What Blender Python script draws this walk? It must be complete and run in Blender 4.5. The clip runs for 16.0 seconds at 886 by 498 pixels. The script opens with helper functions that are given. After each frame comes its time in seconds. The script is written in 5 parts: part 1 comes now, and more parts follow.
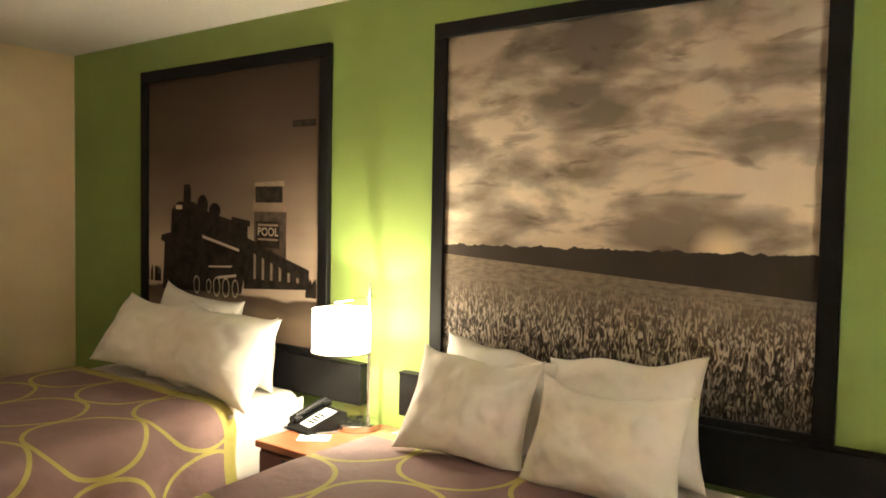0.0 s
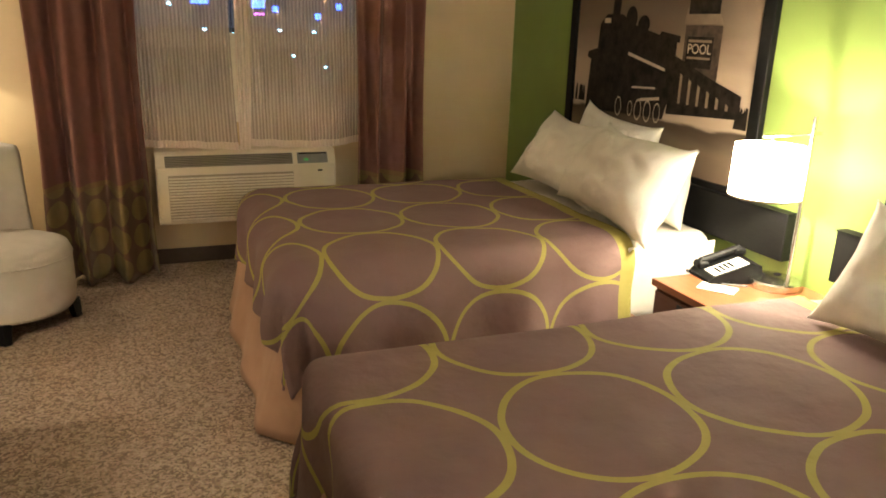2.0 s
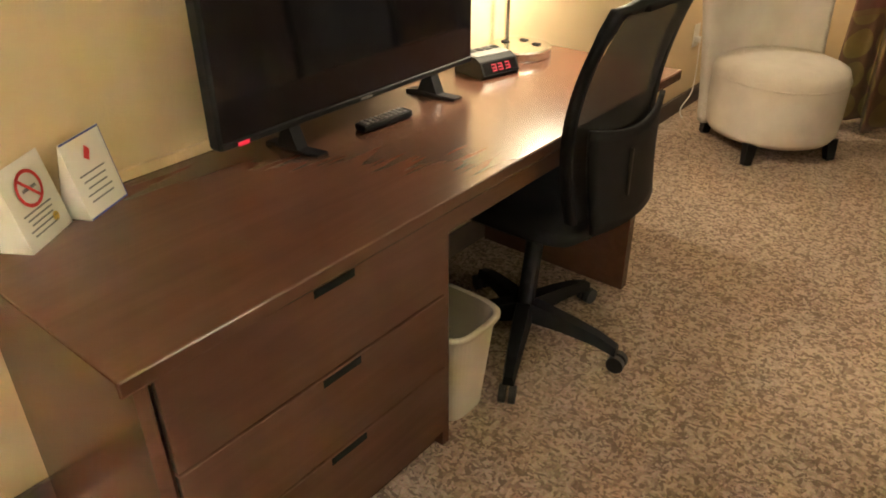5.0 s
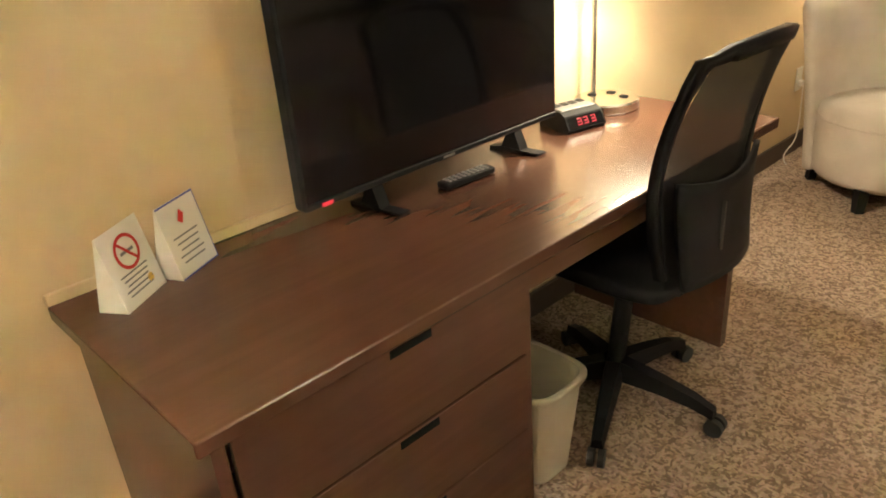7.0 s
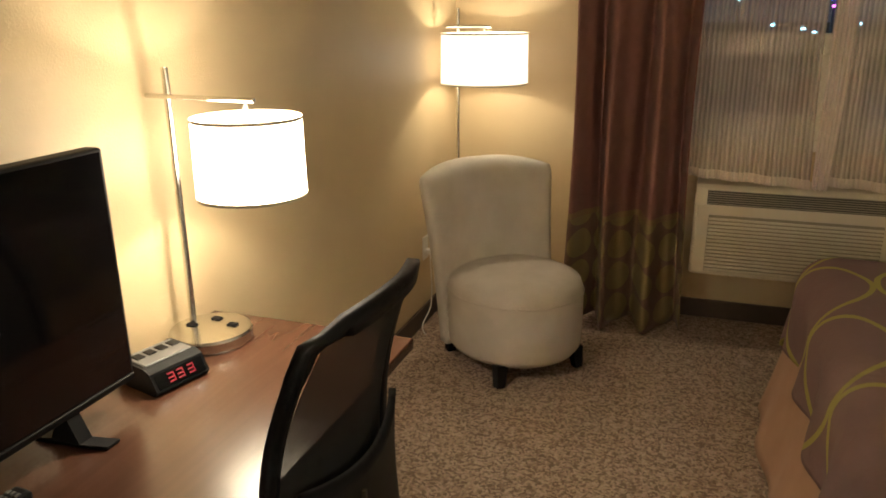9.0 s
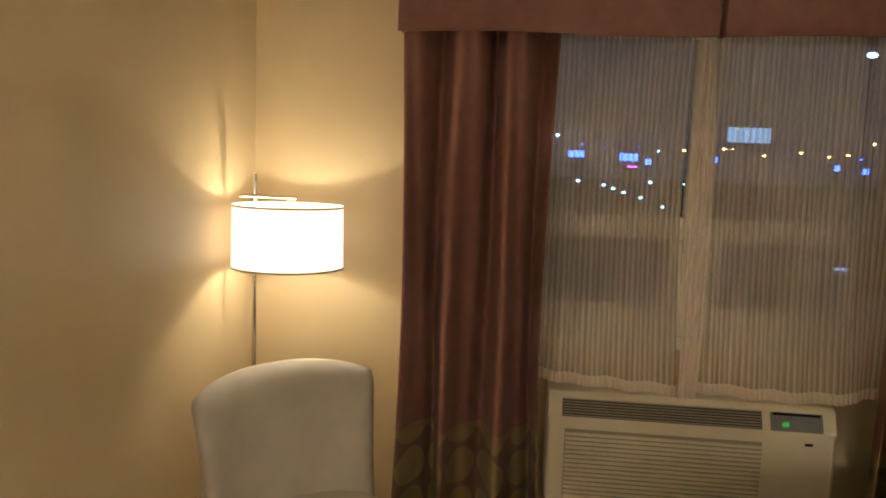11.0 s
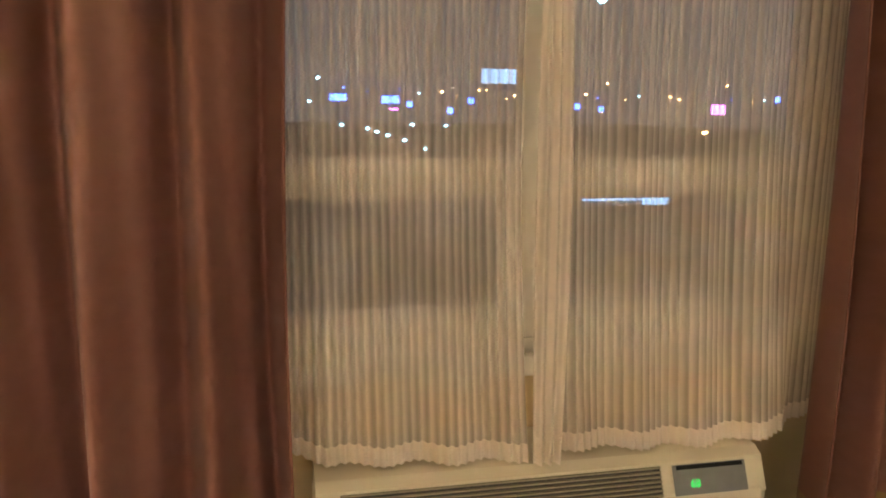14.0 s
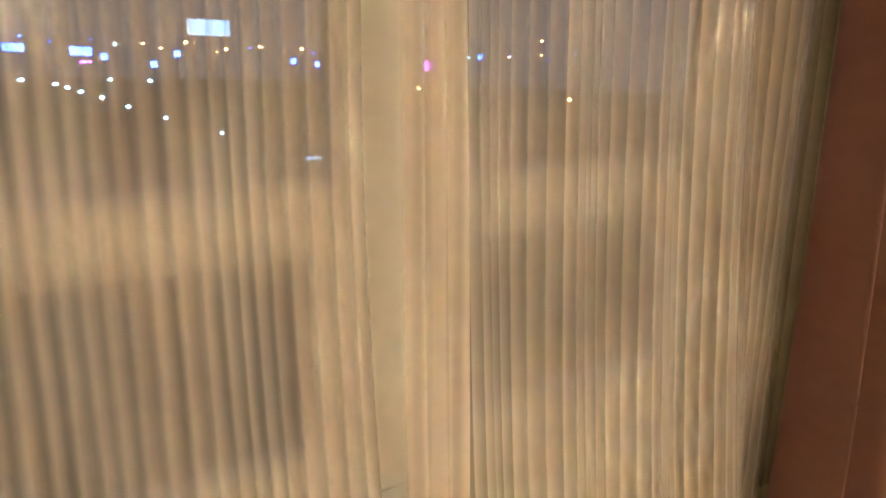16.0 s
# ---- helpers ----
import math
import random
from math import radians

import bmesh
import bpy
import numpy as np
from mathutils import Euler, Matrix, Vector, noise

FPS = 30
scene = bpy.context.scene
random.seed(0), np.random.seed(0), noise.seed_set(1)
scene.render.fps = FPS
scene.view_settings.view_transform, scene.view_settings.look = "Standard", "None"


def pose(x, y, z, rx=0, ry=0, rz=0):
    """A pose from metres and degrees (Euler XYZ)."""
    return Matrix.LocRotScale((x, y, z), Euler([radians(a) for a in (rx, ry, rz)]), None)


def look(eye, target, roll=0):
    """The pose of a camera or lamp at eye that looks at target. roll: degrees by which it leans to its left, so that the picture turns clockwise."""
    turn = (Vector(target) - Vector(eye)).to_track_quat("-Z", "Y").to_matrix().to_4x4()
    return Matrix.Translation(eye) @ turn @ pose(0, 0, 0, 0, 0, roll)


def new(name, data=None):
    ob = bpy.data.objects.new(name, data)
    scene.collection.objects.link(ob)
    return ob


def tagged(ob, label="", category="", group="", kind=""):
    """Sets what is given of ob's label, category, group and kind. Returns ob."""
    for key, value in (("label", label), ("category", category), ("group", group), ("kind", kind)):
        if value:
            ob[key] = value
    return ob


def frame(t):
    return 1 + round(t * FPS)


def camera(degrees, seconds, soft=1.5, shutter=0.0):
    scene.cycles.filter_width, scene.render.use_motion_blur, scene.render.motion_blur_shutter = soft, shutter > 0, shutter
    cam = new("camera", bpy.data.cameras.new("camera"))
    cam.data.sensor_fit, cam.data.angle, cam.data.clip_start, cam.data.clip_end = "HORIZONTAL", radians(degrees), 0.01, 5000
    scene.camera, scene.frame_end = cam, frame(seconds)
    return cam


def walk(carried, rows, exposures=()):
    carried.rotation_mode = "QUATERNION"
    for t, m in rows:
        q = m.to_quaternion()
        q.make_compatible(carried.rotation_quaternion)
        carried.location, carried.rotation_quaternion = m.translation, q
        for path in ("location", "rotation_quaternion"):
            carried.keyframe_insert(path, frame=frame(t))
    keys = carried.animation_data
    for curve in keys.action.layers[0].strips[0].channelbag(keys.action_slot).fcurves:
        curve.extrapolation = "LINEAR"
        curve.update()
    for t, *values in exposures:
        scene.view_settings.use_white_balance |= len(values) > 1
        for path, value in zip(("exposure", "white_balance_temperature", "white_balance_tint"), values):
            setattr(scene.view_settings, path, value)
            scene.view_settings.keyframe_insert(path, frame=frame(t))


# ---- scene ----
cam = camera(61.7, 16.0, soft=1.8)
PATH = [
    (0, (1.0, -4.935, 1.563), (2.627, -3.776, 1.466), 1.1),
    (0.5, (1.023, -4.895, 1.56), (2.524, -3.597, 1.312), 0.5),
    (1, (1.094, -4.852, 1.54), (2.396, -3.374, 1.191), 0.9),
    (1.5, (1.201, -4.815, 1.524), (2.222, -3.16, 1.057), 1.8),
    (2, (1.294, -4.78, 1.517), (1.993, -2.998, 0.939), 1.8),
    (2.5, (1.344, -4.73, 1.49), (1.738, -2.889, 0.816), 1.9),
    (3, (1.387, -4.575, 1.463), (1.511, -2.737, 0.684), 1.9),
    (3.5, (1.365, -4.482, 1.459), (1.206, -2.682, 0.601), 1.5),
    (4, (1.383, -4.429, 1.448), (0.84, -2.738, 0.528), -0.4),
    (4.5, (1.434, -4.401, 1.421), (0.527, -2.896, 0.466), -0.6),
    (4.7, (1.453, -4.4, 1.413), (0.448, -2.981, 0.424), 0.0),
    (6.8, (1.52, -4.375, 1.391), (0.181, -3.243, 0.429), -4.0),
    (7, (1.491, -4.356, 1.413), (0.163, -3.145, 0.536), -4.5),
    (7.5, (1.368, -4.296, 1.478), (0.18, -2.858, 0.756), -4.5),
    (8, (1.286, -4.214, 1.539), (0.282, -2.607, 0.9), -3.1),
    (8.5, (1.235, -4.023, 1.525), (0.457, -2.285, 0.912), -2.0),
    (9, (1.276, -3.806, 1.526), (0.645, -2.007, 0.923), -0.4),
    (9.5, (1.265, -3.634, 1.543), (0.727, -1.797, 0.962), 0.5),
    (10, (1.198, -3.435, 1.54), (0.778, -1.535, 1.077), 0.5),
    (10.2, (1.167, -3.354, 1.558), (0.801, -1.432, 1.145), 0.7),
    (12.3, (1.122, -2.444, 1.634), (1.151, -0.445, 1.57), 1.8),
    (12.5, (1.108, -2.362, 1.622), (1.195, -0.366, 1.525), 1.2),
    (13, (1.136, -2.14, 1.584), (1.291, -0.156, 1.388), 0.7),
    (13.5, (1.208, -1.901, 1.574), (1.429, 0.068, 1.298), 0.7),
    (14, (1.239, -1.657, 1.539), (1.639, 0.27, 1.182), 0.6),
    (14.5, (1.261, -1.317, 1.56), (1.876, 0.54, 1.144), 0.4),
    (15, (1.315, -1.083, 1.544), (2.058, 0.72, 1.098), -0.2),
    (15.5, (1.445, -0.842, 1.554), (2.283, 0.916, 1.099), 0.3),
    (16, (1.394, -0.756, 1.572), (2.458, 0.874, 1.111), 1.0),
]
EXPOSURES = [(0, 2.1), (2, 2.15), (3, 2.3), (4, 2.65), (4.7, 2.7), (7, 2.8), (7.5, 2.6), (8.3, 2.0), (9, 1.6), (10.2, 1.55), (12.5, 2.1), (13.5, 2.45), (14.5, 2.8), (16, 3.0)]
walk(cam, [(t, look(eye, target, roll)) for t, eye, target, roll in PATH], EXPOSURES)

# ---- light ----
world = bpy.data.worlds.new("night")
scene.world = world
world.use_nodes = True
wbg = world.node_tree.nodes["Background"]
wbg.inputs[0].default_value = (0.165, 0.165, 0.19, 1)
wbg.inputs[1].default_value = 0.11


def bulb_lamp(x, y, z, watts):
    d = bpy.data.lights.new("bulb_glow", "POINT")
    d.energy, d.color, d.shadow_soft_size = watts, (1.0, 0.87, 0.63), 0.016
    ob = new("bulb_glow", d)
    ob.location = (x, y, z)
    return ob


bulb_lamp(0.29, -2.345, 1.21, 2.6)
bulb_lamp(3.38, -2.70, 1.04, 7.2)
bulb_lamp(0.256, -0.28, 1.33, 1.45)


# fill light added on the far wall, behind the walk; no known lamp there
ld = bpy.data.lights.new("added_fill_glow", "AREA")
ld.shape, ld.size, ld.size_y, ld.energy, ld.color = "RECTANGLE", 0.9, 0.16, 17, (1.0, 0.93, 0.86)
lo_ = new("added_fill_glow", ld)
lo_.matrix_basis = pose(1.8, -6.66, 2.0, 90, 0, 0) @ pose(0, 0, 0, 180, 0, 0)


# ---- materials ----
def mat(name, rgb, rough=0.6, metal=0.0, rgb2=None, scale=8.0, detail=4.0, bump=0.0, bscale=200.0, stretch=(1, 1, 1), spec=0.5, bdist=0.002):
    m = bpy.data.materials.new(name)
    m.use_nodes = True
    nt = m.node_tree
    b = nt.nodes["Principled BSDF"]
    b.inputs["Base Color"].default_value = (*rgb, 1)
    b.inputs["Roughness"].default_value = rough
    b.inputs["Metallic"].default_value = metal
    b.inputs["Specular IOR Level"].default_value = spec
    tc = nt.nodes.new("ShaderNodeTexCoord")
    mp = nt.nodes.new("ShaderNodeMapping")
    mp.inputs["Scale"].default_value = stretch
    nt.links.new(tc.outputs["Object"], mp.inputs[0])
    if rgb2:
        n = nt.nodes.new("ShaderNodeTexNoise")
        n.inputs["Scale"].default_value, n.inputs["Detail"].default_value = scale, detail
        r = nt.nodes.new("ShaderNodeValToRGB")
        r.color_ramp.elements[0].position, r.color_ramp.elements[1].position = 0.3, 0.7
        r.color_ramp.elements[0].color, r.color_ramp.elements[1].color = (*rgb, 1), (*rgb2, 1)
        nt.links.new(mp.outputs[0], n.inputs["Vector"])
        nt.links.new(n.outputs["Fac"], r.inputs[0])
        nt.links.new(r.outputs[0], b.inputs["Base Color"])
    if bump:
        n2 = nt.nodes.new("ShaderNodeTexNoise")
        n2.inputs["Scale"].default_value, n2.inputs["Detail"].default_value = bscale, 3
        bp = nt.nodes.new("ShaderNodeBump")
        bp.inputs["Strength"].default_value, bp.inputs["Distance"].default_value = bump, bdist
        nt.links.new(mp.outputs[0], n2.inputs["Vector"])
        nt.links.new(n2.outputs["Fac"], bp.inputs["Height"])
        nt.links.new(bp.outputs[0], b.inputs["Normal"])
    return m


def nodes_of(m):
    return m.node_tree, m.node_tree.nodes["Principled BSDF"]


def mathn(nt, op, a, b=None):
    n = nt.nodes.new("ShaderNodeMath")
    n.operation = op
    for i, v in enumerate((a, b)):
        if v is None:
            continue
        if isinstance(v, (int, float)):
            n.inputs[i].default_value = v
        else:
            nt.links.new(v, n.inputs[i])
    return n.outputs[0]


def mixrgb(nt, fac, a, b, blend="MIX"):
    n = nt.nodes.new("ShaderNodeMix")
    n.data_type, n.blend_type = "RGBA", blend
    for sock, v in ((n.inputs[0], fac), (n.inputs[6], a), (n.inputs[7], b)):
        if isinstance(v, (int, float)):
            sock.default_value = v
        elif isinstance(v, tuple):
            sock.default_value = (*v, 1)
        else:
            nt.links.new(v, sock)
    return n.outputs[2]


def glow(name, rgb, strength):
    m = bpy.data.materials.new(name)
    m.use_nodes = True
    b = m.node_tree.nodes["Principled BSDF"]
    b.inputs["Base Color"].default_value = (0.02, 0.02, 0.02, 1)
    b.inputs["Emission Color"].default_value = (*rgb, 1)
    b.inputs["Emission Strength"].default_value = strength
    return m


GREEN = mat("green_wall_paint", (0.21, 0.30, 0.075), 0.55, rgb2=(0.225, 0.315, 0.082), scale=3, bump=0.25, bscale=180)
BEIGE = mat("beige_wall_paint", (0.60, 0.47, 0.285), 0.45, rgb2=(0.635, 0.50, 0.31), scale=2.5, bump=0.3, bscale=160, spec=0.4)
CEIL = mat("ceiling_paint", (0.72, 0.69, 0.62), 0.9, rgb2=(0.78, 0.75, 0.68), scale=40, bump=0.6, bscale=90)
DARKBASE = mat("dark_baseboard_vinyl", (0.055, 0.035, 0.025), 0.5, rgb2=(0.075, 0.05, 0.035), scale=12)
BLACKLAM = mat("black_laminate", (0.005, 0.005, 0.0055), 0.5, rgb2=(0.008, 0.0075, 0.007), scale=30, stretch=(1, 1, 8), spec=0.15)
BLACK = mat("black_plastic", (0.006, 0.006, 0.007), 0.5, rgb2=(0.010, 0.010, 0.011), scale=20, bump=0.2, bscale=400, spec=0.18)
PULL = mat("recess_black", (0.004, 0.004, 0.004), 0.9, rgb2=(0.006, 0.006, 0.006), scale=20, spec=0.05)
GREYPL = mat("grey_plastic", (0.16, 0.16, 0.165), 0.4, rgb2=(0.2, 0.2, 0.2), scale=20)
SCREEN = mat("screen_glass", (0.004, 0.004, 0.005), 0.09, rgb2=(0.006, 0.006, 0.007), scale=4)
NICKEL = mat("brushed_nickel", (0.70, 0.68, 0.64), 0.24, 1.0, rgb2=(0.67, 0.65, 0.61), scale=160)
LINEN = mat("white_cotton", (0.74, 0.71, 0.65), 0.9, rgb2=(0.79, 0.76, 0.70), scale=9, bump=0.55, bscale=11, bdist=0.010, spec=0.2)
UPHOL = mat("greige_suede_upholstery", (0.50, 0.45, 0.39), 0.95, rgb2=(0.58, 0.53, 0.465), scale=7, bump=0.5, bscale=300, spec=0.15)
SKIRT = mat("tan_bed_skirt_cloth", (0.42, 0.25, 0.16), 0.85, rgb2=(0.47, 0.29, 0.19), scale=9, bump=0.3, bscale=250)
CREAM = mat("cream_plastic", (0.68, 0.61, 0.48), 0.45, rgb2=(0.72, 0.65, 0.52), scale=6)
# the cream plastic darkened, so that vent shade is in the colour
CREAMSHADE = mat("cream_plastic_shaded", (0.30, 0.27, 0.2), 0.6, rgb2=(0.34, 0.3, 0.23), scale=6)
# near-black colour that paints the shade inside openings
SLOTSHADE = mat("slot_shade", (0.05, 0.045, 0.04), 0.7, rgb2=(0.07, 0.065, 0.055), scale=10)
PAPER = mat("white_card", (0.80, 0.78, 0.74), 0.7, rgb2=(0.84, 0.82, 0.78), scale=15)
INK = mat("grey_ink", (0.22, 0.22, 0.24), 0.8)
REDINK = mat("red_ink", (0.65, 0.04, 0.04), 0.7)
BLUEINK = mat("blue_ink", (0.07, 0.09, 0.40), 0.7)
GOLDINK = mat("gold_ink", (0.75, 0.5, 0.1), 0.7)
WHITEPL = mat("white_plastic", (0.74, 0.71, 0.64), 0.4, rgb2=(0.78, 0.75, 0.68), scale=8)
BINMAT = mat("ivory_bin_plastic", (0.60, 0.55, 0.45), 0.5, rgb2=(0.65, 0.6, 0.5), scale=8)
FRAMEWH = mat("window_vinyl", (0.84, 0.80, 0.72), 0.4, rgb2=(0.87, 0.83, 0.75), scale=5)
WHEELM = mat("caster_rubber", (0.02, 0.02, 0.02), 0.6, rgb2=(0.03, 0.03, 0.03), scale=20)
REDLED = glow("red_led", (1.0, 0.015, 0.05), 0.13)
GREENLED = glow("green_led", (0.05, 1.0, 0.15), 0.2)
ASPHALT = mat("night_asphalt", (0.05, 0.05, 0.052), 0.9, rgb2=(0.07, 0.07, 0.07), scale=0.3)
POLE = mat("dark_pole_paint", (0.06, 0.06, 0.065), 0.6, rgb2=(0.08, 0.08, 0.08), scale=3)
SNOW = mat("pale_concrete", (0.35, 0.34, 0.33), 0.9, rgb2=(0.4, 0.39, 0.38), scale=2)


def wood(name, a, b, rough):
    m = mat(name, a, rough, spec=0.75)
    nt, bs = nodes_of(m)
    tc = nt.nodes.new("ShaderNodeTexCoord")
    mp = nt.nodes.new("ShaderNodeMapping")
    mp.inputs["Scale"].default_value = (9, 0.7, 9)
    nt.links.new(tc.outputs["Object"], mp.inputs[0])
    n = nt.nodes.new("ShaderNodeTexNoise")
    n.inputs["Scale"].default_value, n.inputs["Detail"].default_value, n.inputs["Distortion"].default_value = 3.0, 6, 1.2
    nt.links.new(mp.outputs[0], n.inputs["Vector"])
    r = nt.nodes.new("ShaderNodeValToRGB")
    r.color_ramp.elements[0].position, r.color_ramp.elements[1].position = 0.3, 0.75
    r.color_ramp.elements[0].color, r.color_ramp.elements[1].color = (*a, 1), (*b, 1)
    nt.links.new(n.outputs["Fac"], r.inputs[0])
    nt.links.new(r.outputs[0], bs.inputs["Base Color"])
    return m


DESKW = wood("mahogany_laminate", (0.098, 0.042, 0.026), (0.118, 0.052, 0.032), 0.25)
CHERRY = wood("cherry_laminate", (0.26, 0.085, 0.035), (0.34, 0.12, 0.05), 0.35)


def carpet_material():
    m = mat("patterned_carpet", (0.2, 0.14, 0.1), 1.0, spec=0.1)
    nt, bs = nodes_of(m)
    tc = nt.nodes.new("ShaderNodeTexCoord")
    mp = nt.nodes.new("ShaderNodeMapping")
    mp.inputs["Scale"].default_value = (72, 130, 1)
    nt.links.new(tc.outputs["Object"], mp.inputs[0])
    v = nt.nodes.new("ShaderNodeTexVoronoi")
    v.voronoi_dimensions, v.distance = "2D", "CHEBYCHEV"
    v.inputs["Scale"].default_value = 1.0
    nt.links.new(mp.outputs[0], v.inputs["Vector"])
    mp2 = nt.nodes.new("ShaderNodeMapping")
    mp2.inputs["Scale"].default_value = (130, 72, 1)
    nt.links.new(tc.outputs["Object"], mp2.inputs[0])
    v2 = nt.nodes.new("ShaderNodeTexVoronoi")
    v2.voronoi_dimensions, v2.distance = "2D", "CHEBYCHEV"
    v2.inputs["Scale"].default_value = 1.0
    nt.links.new(mp2.outputs[0], v2.inputs["Vector"])
    chk = nt.nodes.new("ShaderNodeTexNoise")
    chk.inputs["Scale"].default_value = 40
    nt.links.new(tc.outputs["Object"], chk.inputs["Vector"])
    sel = mathn(nt, "GREATER_THAN", chk.outputs["Fac"], 0.5)
    col = mixrgb(nt, sel, v.outputs["Color"], v2.outputs["Color"])
    sep = nt.nodes.new("ShaderNodeSeparateColor")
    nt.links.new(col, sep.inputs[0])
    r = nt.nodes.new("ShaderNodeValToRGB")
    e = r.color_ramp.elements
    e[0].position, e[1].position = 0.15, 0.85
    e[0].color, e[1].color = (0.205, 0.148, 0.112, 1), (0.51, 0.39, 0.30, 1)
    k = e.new(0.5)
    k.color = (0.37, 0.275, 0.207, 1)
    nt.links.new(sep.outputs[0], r.inputs[0])
    fine = nt.nodes.new("ShaderNodeTexNoise")
    fine.inputs["Scale"].default_value, fine.inputs["Detail"].default_value = 320, 2
    nt.links.new(tc.outputs["Object"], fine.inputs["Vector"])
    col2 = mixrgb(nt, 0.35, r.outputs[0], fine.outputs["Color"], "OVERLAY")
    nt.links.new(col2, bs.inputs["Base Color"])
    bp = nt.nodes.new("ShaderNodeBump")
    bp.inputs["Strength"].default_value, bp.inputs["Distance"].default_value = 0.7, 0.006
    h = mathn(nt, "ADD", sep.outputs[1], fine.outputs["Fac"])
    nt.links.new(h, bp.inputs["Height"])
    nt.links.new(bp.outputs[0], bs.inputs["Normal"])
    return m


CARPET = carpet_material()


def ring_field(nt, vec, sx, sy, ox, oy, radius, half):
    """1 on a ring of a lattice of touching circles."""
    sep = nt.nodes.new("ShaderNodeSeparateXYZ")
    nt.links.new(vec, sep.inputs[0])
    parts = []
    for i, (s, o) in enumerate(((sx, ox), (sy, oy))):
        q = mathn(nt, "DIVIDE", mathn(nt, "SUBTRACT", sep.outputs[i], o), s)
        q = mathn(nt, "SUBTRACT", q, mathn(nt, "ROUND", q))
        parts.append(mathn(nt, "MULTIPLY", q, q))
    d = mathn(nt, "SQRT", mathn(nt, "ADD", parts[0], parts[1]))
    off = mathn(nt, "ABSOLUTE", mathn(nt, "SUBTRACT", d, radius))
    return mathn(nt, "LESS_THAN", off, half), d


def coverlet_material(name, sx, sy, ox, oy, edge):
    m = mat(name, (0.2, 0.1, 0.1), 0.8, spec=0.2)
    nt, bs = nodes_of(m)
    uv = nt.nodes.new("ShaderNodeUVMap")
    uv.uv_map = "UVMap"
    nz = nt.nodes.new("ShaderNodeTexNoise")
    nz.inputs["Scale"].default_value = 2.2
    nt.links.new(uv.outputs[0], nz.inputs["Vector"])
    warp = nt.nodes.new("ShaderNodeVectorMath")
    warp.operation = "MULTIPLY_ADD"
    warp.inputs[1].default_value, warp.inputs[2].default_value = (0.05, 0.05, 0), (-0.025, -0.025, 0)
    nt.links.new(nz.outputs["Color"], warp.inputs[0])
    add = nt.nodes.new("ShaderNodeVectorMath")
    nt.links.new(uv.outputs[0], add.inputs[0])
    nt.links.new(warp.outputs[0], add.inputs[1])
    ring, _ = ring_field(nt, add.outputs[0], sx, sy, ox, oy, 0.483, 0.020)
    sep = nt.nodes.new("ShaderNodeSeparateXYZ")
    nt.links.new(uv.outputs[0], sep.inputs[0])
    border = mathn(nt, "GREATER_THAN", sep.outputs[0], edge)
    fac = mathn(nt, "MAXIMUM", ring, border)
    big = nt.nodes.new("ShaderNodeTexNoise")
    big.inputs["Scale"].default_value, big.inputs["Detail"].default_value = 5, 6
    nt.links.new(uv.outputs[0], big.inputs["Vector"])
    base = mixrgb(nt, big.outputs["Fac"], (0.180, 0.112, 0.108), (0.232, 0.150, 0.143))
    col = mixrgb(nt, fac, base, (0.37, 0.33, 0.095))
    nt.links.new(col, bs.inputs["Base Color"])
    bp = nt.nodes.new("ShaderNodeBump")
    wv = nt.nodes.new("ShaderNodeTexNoise")
    wv.inputs["Scale"].default_value, wv.inputs["Detail"].default_value = 13, 5
    nt.links.new(uv.outputs[0], wv.inputs["Vector"])
    bp.inputs["Strength"].default_value, bp.inputs["Distance"].default_value = 0.6, 0.014
    nt.links.new(wv.outputs["Fac"], bp.inputs["Height"])
    nt.links.new(bp.outputs[0], bs.inputs["Normal"])
    return m


def curtain_material():
    m = mat("mauve_drape_cloth", (0.2, 0.1, 0.08), 0.55, spec=0.35)
    nt, bs = nodes_of(m)
    bs.inputs["Sheen Weight"].default_value = 0.06
    uv = nt.nodes.new("ShaderNodeUVMap")
    uv.uv_map = "UVMap"
    sep = nt.nodes.new("ShaderNodeSeparateXYZ")
    nt.links.new(uv.outputs[0], sep.inputs[0])
    ring, d = ring_field(nt, uv.outputs[0], 0.165, 0.165, 0.08, 0.09, 0.2, 0.24)
    low = mathn(nt, "LESS_THAN", sep.outputs[1], 0.56)
    line = mathn(nt, "LESS_THAN", mathn(nt, "ABSOLUTE", mathn(nt, "SUBTRACT", sep.outputs[1], 0.575)), 0.014)
    nz = nt.nodes.new("ShaderNodeTexNoise")
    nz.inputs["Scale"].default_value, nz.inputs["Detail"].default_value = 30, 5
    nt.links.new(uv.outputs[0], nz.inputs["Vector"])
    up = mixrgb(nt, nz.outputs["Fac"], (0.195, 0.080, 0.060), (0.245, 0.108, 0.083))
    lowc = mixrgb(nt, ring, (0.17, 0.092, 0.06), (0.25, 0.185, 0.075))
    c = mixrgb(nt, low, up, lowc)
    c = mixrgb(nt, line, c, (0.25, 0.155, 0.07))
    nt.links.new(c, bs.inputs["Base Color"])
    return m


DRAPE = curtain_material()
VALANCE = mat("mauve_valance_cloth", (0.20, 0.085, 0.065), 0.6, rgb2=(0.235, 0.105, 0.082), scale=20, spec=0.3)


